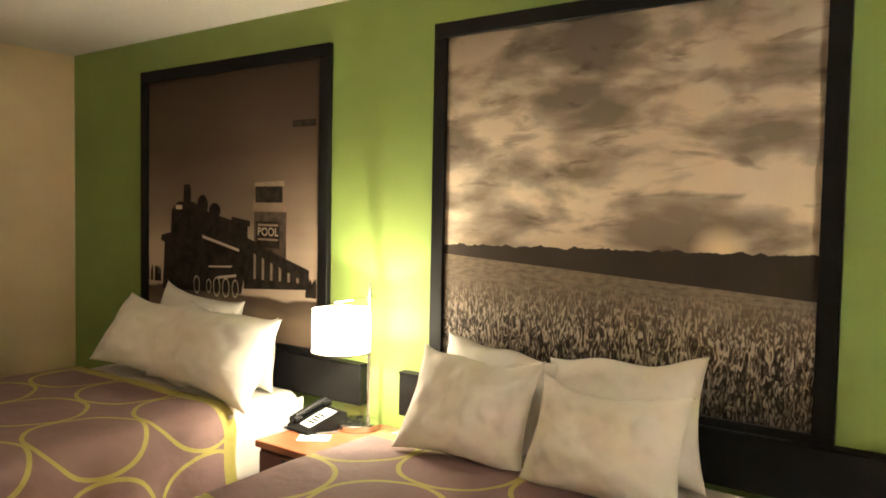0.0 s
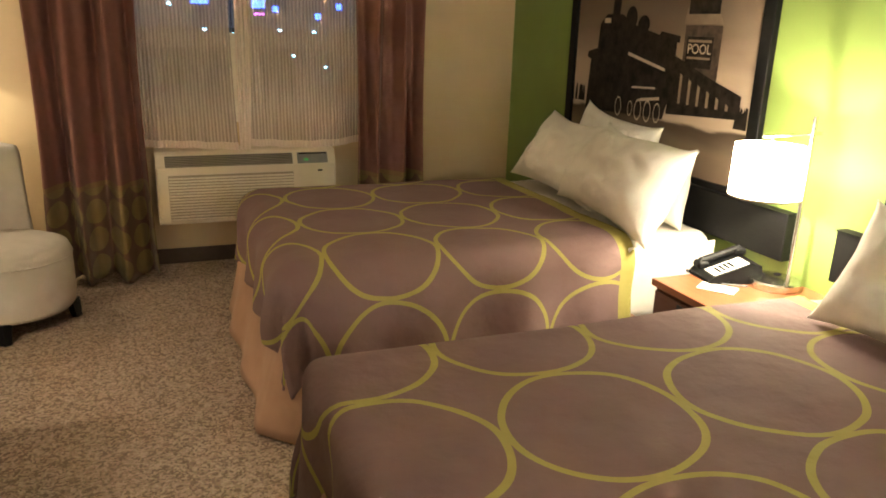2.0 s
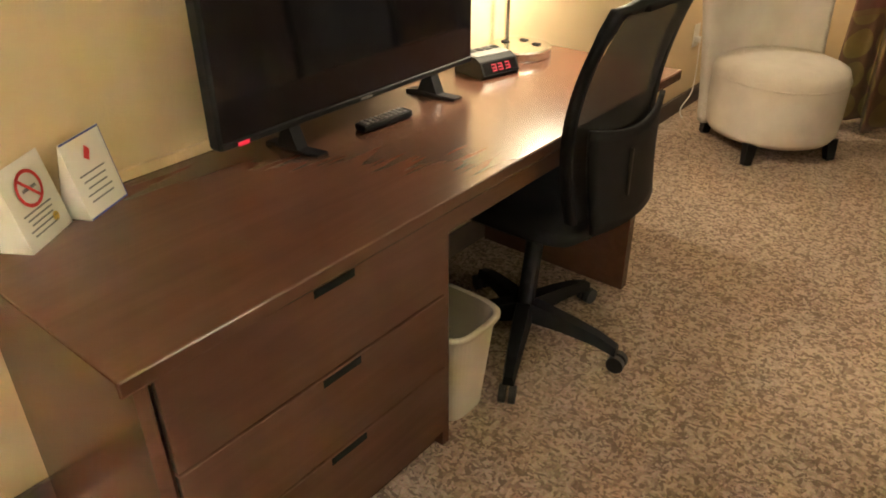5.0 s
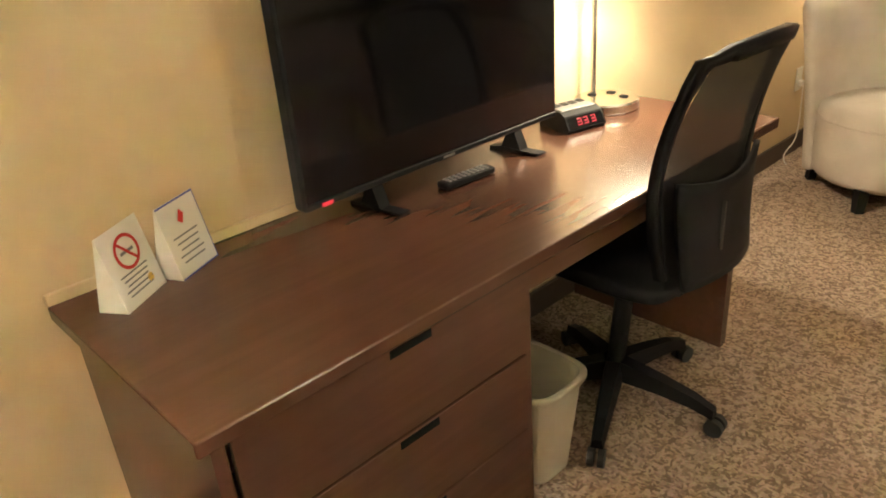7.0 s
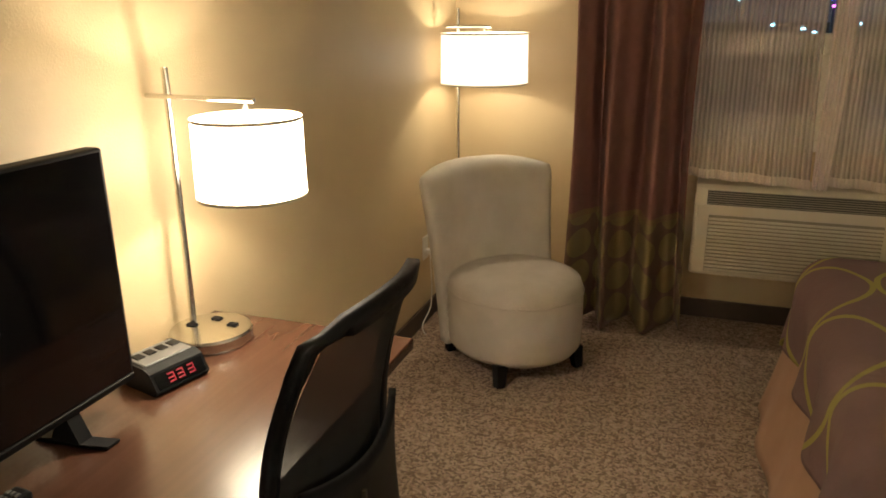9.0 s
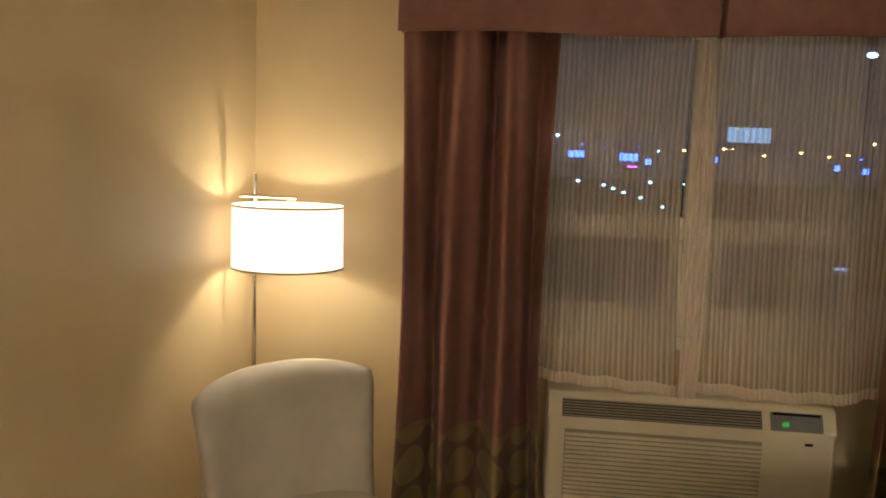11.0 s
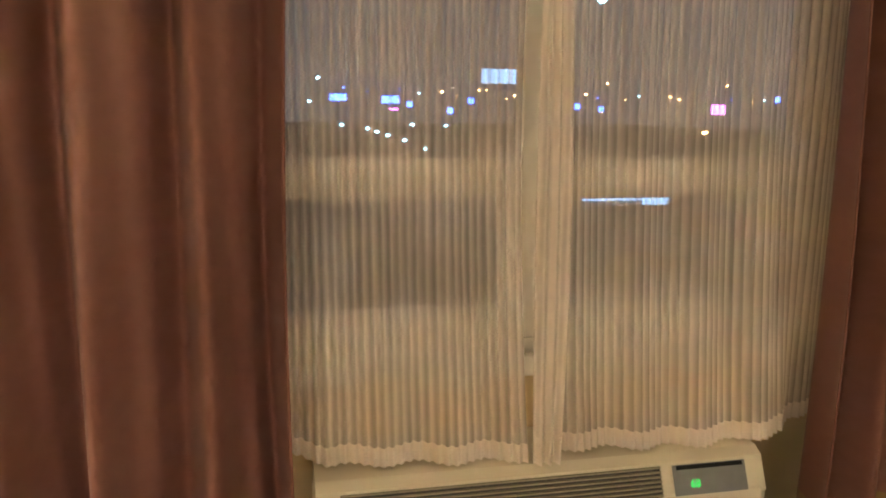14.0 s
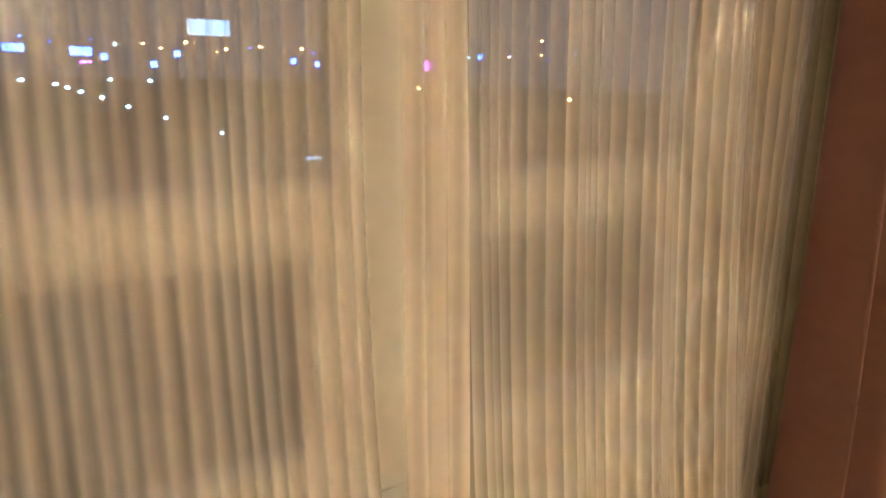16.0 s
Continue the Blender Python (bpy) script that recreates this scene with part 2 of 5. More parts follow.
def sheer_material(name, dense):
    m = bpy.data.materials.new(name)
    m.use_nodes = True
    nt = m.node_tree
    nt.nodes.clear()
    out = nt.nodes.new("ShaderNodeOutputMaterial")
    uv = nt.nodes.new("ShaderNodeUVMap")
    uv.uv_map = "UVMap"
    sep = nt.nodes.new("ShaderNodeSeparateXYZ")
    nt.links.new(uv.outputs[0], sep.inputs[0])
    w = mathn(nt, "SINE", mathn(nt, "MULTIPLY", sep.outputs[0], 2 * math.pi / 0.021))
    nz = nt.nodes.new("ShaderNodeTexNoise")
    nz.noise_dimensions = "2D"
    nz.inputs["Scale"].default_value = 18
    mp = nt.nodes.new("ShaderNodeMapping")
    mp.inputs["Scale"].default_value = (3, 0.12, 1)
    nt.links.new(uv.outputs[0], mp.inputs[0])
    nt.links.new(mp.outputs[0], nz.inputs["Vector"])
    f = mathn(nt, "ADD", dense, mathn(nt, "MULTIPLY", w, 0.13))
    f = mathn(nt, "ADD", f, mathn(nt, "MULTIPLY", mathn(nt, "SUBTRACT", nz.outputs["Fac"], 0.5), 0.30))
    hem = mathn(nt, "LESS_THAN", sep.outputs[1], 0.745)
    f = mathn(nt, "MAXIMUM", f, mathn(nt, "MULTIPLY", hem, 0.86))
    f = mathn(nt, "MINIMUM", mathn(nt, "MAXIMUM", f, 0.3), 0.9)
    tr = nt.nodes.new("ShaderNodeBsdfTransparent")
    df = nt.nodes.new("ShaderNodeBsdfDiffuse")
    df.inputs[0].default_value = (0.90, 0.815, 0.74, 1)
    tl = nt.nodes.new("ShaderNodeBsdfTranslucent")
    tl.inputs[0].default_value = (0.90, 0.815, 0.74, 1)
    mx0 = nt.nodes.new("ShaderNodeMixShader")
    mx0.inputs[0].default_value = 0.30
    nt.links.new(df.outputs[0], mx0.inputs[1])
    nt.links.new(tl.outputs[0], mx0.inputs[2])
    mx = nt.nodes.new("ShaderNodeMixShader")
    nt.links.new(f, mx.inputs[0])
    nt.links.new(tr.outputs[0], mx.inputs[1])
    nt.links.new(mx0.outputs[0], mx.inputs[2])
    nt.links.new(mx.outputs[0], out.inputs[0])
    return m


SHEER = sheer_material("sheer_voile", 0.55)
SHEER2 = sheer_material("gathered_sheer_voile", 0.90)


def see_through(name, rgb, amount, gloss):
    m = bpy.data.materials.new(name)
    m.use_nodes = True
    nt = m.node_tree
    b = nt.nodes["Principled BSDF"]
    b.inputs["Base Color"].default_value = (*rgb, 1)
    b.inputs["Roughness"].default_value = gloss
    tr = nt.nodes.new("ShaderNodeBsdfTransparent")
    mx = nt.nodes.new("ShaderNodeMixShader")
    mx.inputs[0].default_value = amount
    nt.links.new(tr.outputs[0], mx.inputs[1])
    nt.links.new(b.outputs[0], mx.inputs[2])
    nt.links.new(mx.outputs[0], nt.nodes["Material Output"].inputs[0])
    return m


PANE = see_through("window_glass", (0.01, 0.012, 0.015), 0.10, 0.03)
MESHCLOTH = see_through("black_mesh_cloth", (0.006, 0.006, 0.007), 0.92, 0.8)


def shade_material(name, strength, pass_on):
    m = bpy.data.materials.new(name)
    m.use_nodes = True
    nt = m.node_tree
    b = nt.nodes["Principled BSDF"]
    b.inputs["Base Color"].default_value = (0.85, 0.82, 0.74, 1)
    b.inputs["Roughness"].default_value = 0.9
    b.inputs["Emission Color"].default_value = (1.0, 0.85, 0.66, 1)
    b.inputs["Emission Strength"].default_value = strength
    n = nt.nodes.new("ShaderNodeTexNoise")
    n.inputs["Scale"].default_value = 120
    bp = nt.nodes.new("ShaderNodeBump")
    bp.inputs["Strength"].default_value = 0.2
    nt.links.new(n.outputs["Fac"], bp.inputs["Height"])
    nt.links.new(bp.outputs[0], b.inputs["Normal"])
    tl = nt.nodes.new("ShaderNodeBsdfTranslucent")
    tl.inputs[0].default_value = (0.9, 0.86, 0.78, 1)
    mx = nt.nodes.new("ShaderNodeMixShader")
    mx.inputs[0].default_value = pass_on
    nt.links.new(b.outputs[0], mx.inputs[1])
    nt.links.new(tl.outputs[0], mx.inputs[2])
    nt.links.new(mx.outputs[0], nt.nodes["Material Output"].inputs[0])
    return m


SHADE = shade_material("lit_lamp_shade_linen", 7.0, 0.15)
SHADE_DIM = shade_material("dim_lamp_shade_linen", 0.5, 0.04)
SHADE_DESK = shade_material("desk_lamp_shade_linen", 4.0, 0.15)
BULBM = glow("lit_bulb", (1.0, 0.88, 0.7), 8.0)


def print_field():
    """Sepia photograph: clouds over a dark tree line and a corn field."""
    m = mat("sepia_field_print", (0.3, 0.25, 0.2), 0.5, spec=0.15)
    nt, bs = nodes_of(m)
    uv = nt.nodes.new("ShaderNodeUVMap")
    uv.uv_map = "UVMap"
    sep = nt.nodes.new("ShaderNodeSeparateXYZ")
    nt.links.new(uv.outputs[0], sep.inputs[0])
    u, v = sep.outputs[0], sep.outputs[1]

    def noise(sx, sy, scale, detail, dist=0.0):
        mp = nt.nodes.new("ShaderNodeMapping")
        mp.inputs["Scale"].default_value = (sx, sy, 1)
        nt.links.new(uv.outputs[0], mp.inputs[0])
        n = nt.nodes.new("ShaderNodeTexNoise")
        n.inputs["Scale"].default_value, n.inputs["Detail"].default_value, n.inputs["Distortion"].default_value = scale, detail, dist
        nt.links.new(mp.outputs[0], n.inputs["Vector"])
        return n.outputs["Fac"]

    def ramp(f, *stops):
        r = nt.nodes.new("ShaderNodeValToRGB")
        e = r.color_ramp.elements
        e[0].position, e[0].color = stops[0][0], (*stops[0][1], 1)
        e[1].position, e[1].color = stops[-1][0], (*stops[-1][1], 1)
        for p, c in stops[1:-1]:
            k = e.new(p)
            k.color = (*c, 1)
        nt.links.new(f, r.inputs[0])
        return r.outputs[0]

    sky = ramp(v, (0.39, (0.56, 0.455, 0.345)), (0.5, (0.74, 0.63, 0.49)), (0.7, (0.58, 0.49, 0.385)), (1.0, (0.30, 0.245, 0.195)))
    cl = ramp(noise(1.3, 3.0, 2.7, 10, 0.25), (0.39, (0.27, 0.26, 0.25)), (0.49, (0.58, 0.58, 0.58)), (0.57, (1.05, 1.05, 1.05)))
    sky = mixrgb(nt, 0.9, sky, cl, "MULTIPLY")
    wisp = ramp(noise(1.8, 6, 3.6, 6, 0.5), (0.31, (0.30, 0.29, 0.27)), (0.42, (1, 1, 1)))
    sky = mixrgb(nt, 0.6, sky, wisp, "MULTIPLY")
    du = mathn(nt, "MULTIPLY", mathn(nt, "SUBTRACT", u, 0.79), 1.0)
    dv = mathn(nt, "MULTIPLY", mathn(nt, "SUBTRACT", v, 0.405), 1.2)
    dist = mathn(nt, "SQRT", mathn(nt, "ADD", mathn(nt, "MULTIPLY", du, du), mathn(nt, "MULTIPLY", dv, dv)))
    sun = ramp(dist, (0.0, (1, 1, 1)), (0.022, (0.85, 0.85, 0.85)), (0.075, (0, 0, 0)))
    sky = mixrgb(nt, sun, sky, (0.78, 0.62, 0.40))
    corn = ramp(noise(5.5, 1.6, 15, 9, 2.2), (0.40, (0.022, 0.016, 0.012)), (0.50, (0.12, 0.095, 0.07)), (0.60, (0.52, 0.44, 0.34)))
    far = ramp(noise(4, 12, 9, 6), (0.3, (0.13, 0.10, 0.07)), (0.7, (0.24, 0.19, 0.135)))
    nearf = ramp(v, (0.16, (1, 1, 1)), (0.30, (0, 0, 0)))
    field = mixrgb(nt, nearf, far, corn)
    dk = ramp(v, (0.0, (0.22, 0.22, 0.22)), (0.20, (1, 1, 1)))
    field = mixrgb(nt, 1.0, field, dk, "MULTIPLY")
    hor = mathn(nt, "ADD", mathn(nt, "ADD", 0.368, mathn(nt, "MULTIPLY", u, 0.012)), mathn(nt, "MULTIPLY", noise(9, 0.01, 3, 7), 0.038))
    hill = mathn(nt, "SUBTRACT", 0.358, mathn(nt, "MULTIPLY", u, 0.062))
    c = mixrgb(nt, mathn(nt, "LESS_THAN", v, hor), sky, (0.040, 0.031, 0.024))
    c = mixrgb(nt, mathn(nt, "LESS_THAN", v, hill), c, field)
    nt.links.new(c, bs.inputs["Base Color"])
    return m


def print_rail():
    m = mat("sepia_railway_print", (0.2, 0.15, 0.1), 0.5, spec=0.15)
    nt, bs = nodes_of(m)
    uv = nt.nodes.new("ShaderNodeUVMap")
    uv.uv_map = "UVMap"
    sep = nt.nodes.new("ShaderNodeSeparateXYZ")
    nt.links.new(uv.outputs[0], sep.inputs[0])
    n = nt.nodes.new("ShaderNodeTexNoise")
    n.inputs["Scale"].default_value, n.inputs["Detail"].default_value = 3.5, 8
    mp = nt.nodes.new("ShaderNodeMapping")
    mp.inputs["Scale"].default_value = (0.8, 3.5, 1)
    nt.links.new(uv.outputs[0], mp.inputs[0])
    nt.links.new(mp.outputs[0], n.inputs["Vector"])
    v = mathn(nt, "ADD", sep.outputs[1], mathn(nt, "MULTIPLY", mathn(nt, "SUBTRACT", n.outputs["Fac"], 0.5), 0.08))
    r = nt.nodes.new("ShaderNodeValToRGB")
    e = r.color_ramp.elements
    e[0].position, e[0].color = 0.0, (0.20, 0.145, 0.10, 1)
    e[1].position, e[1].color = 1.0, (0.045, 0.030, 0.021, 1)
    for p, c in ((0.08, (0.24, 0.18, 0.125)), (0.155, (0.09, 0.065, 0.045)), (0.165, (0.56, 0.45, 0.345)), (0.32, (0.46, 0.36, 0.275)), (0.45, (0.22, 0.165, 0.12)), (0.7, (0.085, 0.058, 0.04))):
        k = e.new(p)
        k.color = (*c, 1)
    nt.links.new(v, r.inputs[0])
    nt.links.new(r.outputs[0], bs.inputs["Base Color"])
    return m


FIELD = print_field()
RAIL = print_rail()
SEP1 = mat("print_black", (0.006, 0.005, 0.004), 0.45, rgb2=(0.035, 0.026, 0.020), scale=22, detail=8, spec=0.12)
SEP2 = mat("print_brown", (0.05, 0.036, 0.027), 0.45, rgb2=(0.11, 0.08, 0.06), scale=30, detail=8, spec=0.12)
SEP3 = mat("print_tan", (0.24, 0.18, 0.13), 0.45, rgb2=(0.30, 0.23, 0.165), scale=20, spec=0.12)
SEP4 = mat("print_cream", (0.55, 0.45, 0.34), 0.45, rgb2=(0.6, 0.5, 0.38), scale=20, spec=0.12)


# ---- mesh helpers ----
def part(name, bm, material, parent=None, label="", smooth=False):
    me = bpy.data.meshes.new(name)
    bmesh.ops.recalc_face_normals(bm, faces=bm.faces)
    bm.to_mesh(me)
    bm.free()
    me.materials.append(material)
    if smooth:
        me.shade_smooth()
    ob = new(name, me)
    if parent is not None:
        ob.parent = parent
    if label:
        ob["label"] = label
    return ob


def thing(name, label, category, at=(0, 0, 0), rz=0.0, group="", kind=""):
    e = new(name)
    e.empty_display_size = 0.1
    e.matrix_basis = pose(*at, 0, 0, rz)
    return tagged(e, label, category, group, kind)


def box(x0, x1, y0, y1, z0, z1, bevel=0.0, bm=None, seg=1):
    fresh = bmesh.new()
    m = Matrix.LocRotScale(((x0 + x1) / 2, (y0 + y1) / 2, (z0 + z1) / 2), None, (abs(x1 - x0), abs(y1 - y0), abs(z1 - z0)))
    bmesh.ops.create_cube(fresh, size=1, matrix=m)
    if bevel:
        bmesh.ops.bevel(fresh, geom=fresh.edges[:], offset=bevel, segments=seg, affect="EDGES", profile=0.5)
    return join(bm, fresh)


def join(bm, fresh):
    if bm is None:
        return fresh
    me = bpy.data.meshes.new("tmp")
    fresh.to_mesh(me)
    fresh.free()
    bm.from_mesh(me)
    bpy.data.meshes.remove(me)
    return bm


def rod(p, q, r, bm=None, seg=12, r2=None):
    p, q = Vector(p), Vector(q)
    d = q - p
    fresh = bmesh.new()
    m = Matrix.Translation((p + q) / 2) @ d.to_track_quat("Z", "Y").to_matrix().to_4x4()
    bmesh.ops.create_cone(fresh, cap_ends=True, segments=seg, radius1=r, radius2=r if r2 is None else r2, depth=d.length, matrix=m)
    return join(bm, fresh)


def lathe(profile, seg=40, bm=None, cx=0.0, cy=0.0, sx=1.0, sy=1.0):
    fresh = bmesh.new()
    rings = []
    for r, z in profile:
        rings.append([fresh.verts.new((cx + sx * r * math.cos(2 * math.pi * i / seg), cy + sy * r * math.sin(2 * math.pi * i / seg), z)) for i in range(seg)])
    for a, b in zip(rings, rings[1:]):
        for i in range(seg):
            fresh.faces.new((a[i], a[(i + 1) % seg], b[(i + 1) % seg], b[i]))
    for ring, flip in ((rings[0], True), (rings[-1], False)):
        if profile[0 if flip else -1][0] > 1e-4:
            fresh.faces.new(ring[::-1] if flip else ring)
    return join(bm, fresh)


def grid(nu, nv, fn, uvfn=None, bm=None):
    """A sheet of nu x nv cells; fn(s, t) gives each corner's place for s, t in 0..1."""
    fresh = bmesh.new()
    vs = [[fresh.verts.new(fn(i / nu, j / nv)) for j in range(nv + 1)] for i in range(nu + 1)]
    lay = fresh.loops.layers.uv.new("UVMap") if uvfn else None
    for i in range(nu):
        for j in range(nv):
            f = fresh.faces.new((vs[i][j], vs[i + 1][j], vs[i + 1][j + 1], vs[i][j + 1]))
            if lay:
                for lp, (a, b) in zip(f.loops, ((i, j), (i + 1, j), (i + 1, j + 1), (i, j + 1))):
                    lp[lay].uv = uvfn(a / nu, b / nv)
    return join(bm, fresh)


def solid(ob, thick, offset=0.0):
    md = ob.modifiers.new("thickness", "SOLIDIFY")
    md.thickness, md.offset = thick, offset
    return ob


def poly(points, x, bm=None):
    """A flat shape on an upright plane at x, from (y, z) corners."""
    fresh = bmesh.new()
    fresh.faces.new([fresh.verts.new((x, y, z)) for y, z in points])
    return join(bm, fresh)


# ---- structure ----
W, H, S = 3.67, 2.575, -6.8
NY = 0.06


def structure(name, bm, material, label, category):
    return tagged(part(name, bm, material), label, category, "", "structure")


structure("floor", box(-0.2, W + 0.2, S - 0.2, NY + 0.2, -0.2, 0), CARPET, "brown and tan patterned loop carpet floor", "floor")
structure("ceiling", box(-0.2, W + 0.2, S - 0.2, NY + 0.2, H, H + 0.15), CEIL, "off-white textured plaster ceiling", "ceiling")
structure("wall_west", box(-0.2, 0, S - 0.2, NY + 0.2, 0, H), BEIGE, "beige painted wall behind the desk", "wall")
structure("wall_east", box(W, W + 0.2, S - 0.2, NY + 0.2, 0, H), GREEN, "green painted accent wall behind the beds", "wall")
structure("wall_south", box(0, W, S - 0.2, S, 0, H), BEIGE, "beige painted wall closing the room", "wall")
WX0, WX1, WZ0, WZ1 = 1.05, 2.64, 0.905, 2.20
bm = box(0, WX0, NY, NY + 0.2, 0, H)
box(WX1, W, NY, NY + 0.2, 0, H, bm=bm)
box(WX0, WX1, NY, NY + 0.2, 0, WZ0, bm=bm)
box(WX0, WX1, NY, NY + 0.2, WZ1, H, bm=bm)
structure("wall_north", bm, BEIGE, "beige painted wall with the window opening", "wall")
BH = 0.1
for nm, args in (("baseboard_west", (0.001, 0.014, S, NY - 0.001, 0.001, BH)), ("baseboard_north", (0.015, W - 0.015, NY - 0.014, NY - 0.001, 0.001, BH)), ("baseboard_east", (W - 0.014, W - 0.001, S, NY - 0.001, 0.001, BH))):
    structure(nm, box(*args, bevel=0.003), DARKBASE, "dark brown vinyl baseboard along the wall", "baseboard")

# window
win = thing("window_1", "cream vinyl window with lower vent panes behind sheers", "window", kind="structure")
bm = box(WX0, WX1, NY + 0.05, NY + 0.11, WZ0, WZ0 + 0.07, 0.004)
box(WX0, WX1, NY + 0.05, NY + 0.11, WZ1 - 0.06, WZ1, 0.004, bm)
box(WX0, WX0 + 0.07, NY + 0.05, NY + 0.11, WZ0 + 0.07, WZ1 - 0.06, 0.004, bm)
box(WX1 - 0.07, WX1, NY + 0.05, NY + 0.11, WZ0 + 0.07, WZ1 - 0.06, 0.004, bm)
part("window_frame", bm, FRAMEWH, win)
part("mullion", box(1.80, 1.90, NY + 0.045, NY + 0.112, WZ0 + 0.07, WZ1 - 0.06, 0.004), FRAMEWH, win)
part("transom_rail", box(WX0 + 0.07, 1.80, NY + 0.045, NY + 0.112, 1.338, 1.432, 0.004), FRAMEWH, win)
part("transom_rail", box(1.90, WX1 - 0.07, NY + 0.045, NY + 0.112, 1.338, 1.432, 0.004), FRAMEWH, win)
for a, b, stile in ((WX0 + 0.07, 1.80, 0.045), (1.90, WX1 - 0.07, 0.10)):
    bm = box(a, b, NY + 0.05, NY + 0.1, WZ0 + 0.07, 1.055, 0.004)
    box(a, a + 0.05, NY + 0.05, NY + 0.1, 1.055, 1.338, 0.004, bm)
    box(b - stile, b, NY + 0.05, NY + 0.1, 1.055, 1.338, 0.004, bm)
    part("vent_sash", bm, FRAMEWH, win)
    part("pane", box(a, b, NY + 0.076, NY + 0.082, 1.432, WZ1 - 0.06), PANE, win).visible_shadow = False
    part("pane", box(a + 0.05, b - stile, NY + 0.076, NY + 0.082, 1.055, 1.338), PANE, win).visible_shadow = False
part("window_sill", box(WX0 - 0.02, WX1 + 0.02, NY - 0.034, NY - 0.002, 0.898, 0.952, 0.006, seg=2), FRAMEWH, win)

# outside
GZ = -9.0
tagged(part("ground", box(-400, 400, 0.4, 900, GZ - 0.5, GZ), ASPHALT), "dark asphalt car park ground at night", "ground", "", "structure")
HEADS = {"white": glow("cool_street_light", (0.30, 0.72, 1.0), 4), "amber": glow("amber_street_light", (1.0, 0.50, 0.16), 6), "blue": glow("blue_neon", (0.05, 0.12, 1.0), 3.5), "pink": glow("pink_neon", (0.8, 0.15, 0.9), 2), "pale": glow("lit_panel", (0.35, 0.58, 0.95), 0.45)}


def street_lamp(kind, x, z, size, label):
    x, z = x * 1.022 + 1.55, z * 1.02 + 1.2
    e = thing("street_lamp", label, "street lamp", (x, 90, GZ), group="street lamps in the distance")
    part("pole", rod((0, 0.2, 0), (0, 0.2, z - GZ), 0.08, seg=6), POLE, e)
    bm = bmesh.new()
    bmesh.ops.create_icosphere(bm, subdivisions=2, radius=size, matrix=Matrix.Translation((0, 0, z - GZ)) @ Matrix.Diagonal((1.3, 1, 0.7, 1)))
    part("lamp_head", bm, HEADS[kind], e)


for x, z in ((26.2, -7.0), (19.9, -5.1), (16.0, -3.8), (13.4, -2.8), (11.4, -2.2), (10.1, -1.8), (9.0, -1.4), (5.9, -1.0), (18.5, -1.0), (14.4, -0.9), (3.2, 4.4), (2.2, 1.7)):
    street_lamp("white", x, z, 0.22, "cool white street lamp lit at night")
for x, z in ((53.3, -1.7), (74.8, 5.3), (82.3, 7.5), (81.0, -3.3), (39.3, 4.4), (56.0, 4.4), (27.2, 2.7), (36.5, 3.0), (22.6, 3.3), (31.3, 3.1), (68.8, 2.8), (18.0, 3.0), (48.0, 2.8)):
    street_lamp("amber", x, z, 0.34 if x in (53.3, 81.0) else 0.18, "amber sodium street lamp lit at night")
rl = random.Random(11)
for i in range(22):
    street_lamp(rl.choice(("amber", "amber", "white", "blue")), 4 + i * 3.6 + rl.random() * 2.5, 1.9 + rl.random() * 1.7, 0.10 + 0.07 * rl.random(), "small far street lamp lit at night")
street_lamp("white", 38.1, 14.4, 0.5, "tall cool white floodlight lit at night")


def lit_sign(kind, x, z, w, h, label):
    x, z = x * 1.022 + 1.55, z * 1.02 + 1.2
    e = thing("lit_sign", label, "sign", (x, 90, GZ))
    part("post", rod((0, 0.3, 0), (0, 0.3, z - GZ), 0.12, seg=6), POLE, e)
    part("sign_panel", box(-w / 2, w / 2, -0.1, 0.1, z - h / 2 - GZ, z + h / 2 - GZ, 0.05), HEADS[kind], e)


for x, z in ((35.4, 1.5), (21.6, 2.0), (19.0, 0.8), (38.6, 1.2), (63.6, 2.7), (14.0, 1.5)):
    lit_sign("blue", x, z, 0.7, 0.7, "small blue lit shop sign at night")
lit_sign("blue", 5.5, 2.2, 2.0, 0.8, "wide blue lit shop sign at night")
lit_sign("blue", 11.7, 2.0, 2.2, 0.9, "wide blue lit shop sign at night")
lit_sign("pink", 55.0, 1.3, 2.0, 1.3, "pink and violet lit sign at night")
lit_sign("pink", 12.1, 0.9, 1.2, 0.25, "thin pink lit sign at night")
lit_sign("pale", 25.3, 5.0, 5.0, 1.8, "pale blue lit billboard at night")
bld = thing("shop_building", "low pale shop building with a lit wall", "building", (18, 45, GZ))
part("wall", box(-4, 9, 0, 6, 0, 4.4), SNOW, bld)
# canopy edge and wall patch glow to imitate light falling on them
part("lit_canopy", box(2.4, 8.7, -0.2, -0.02, 4.95, 5.07, 0.03), HEADS["pale"], bld)
part("glowing_wall_patch", box(6.8, 8.6, -0.16, -0.02, 4.62, 4.94, 0.02), HEADS["pale"], bld)
part("roof", box(-4.2, 9.2, -0.2, 6.2, 4.4, 4.6), SNOW, bld)
part("parapet", box(-4.1, 9.1, 0, 0.3, 4.6, 5.1), SNOW, bld)

# ---- air conditioner ----
AX0, AX1, AZ0, AZ1, AY = 1.273, 2.345, 0.318, 0.750, -0.20
ac = thing("air_conditioner", "cream plastic wall air conditioner under the window", "air conditioner", (AX0, 0, AZ0))
AW, AH = AX1 - AX0, AZ1 - AZ0
bm = box(0, AW, AY, NY - 0.001, 0, AH - 0.075, 0.018, seg=3)
fr = bmesh.new()
prof = ((AY + 0.002, AH - 0.09), (AY + 0.035, AH - 0.015), (AY + 0.06, AH), (NY - 0.002, AH), (NY - 0.002, AH - 0.09))
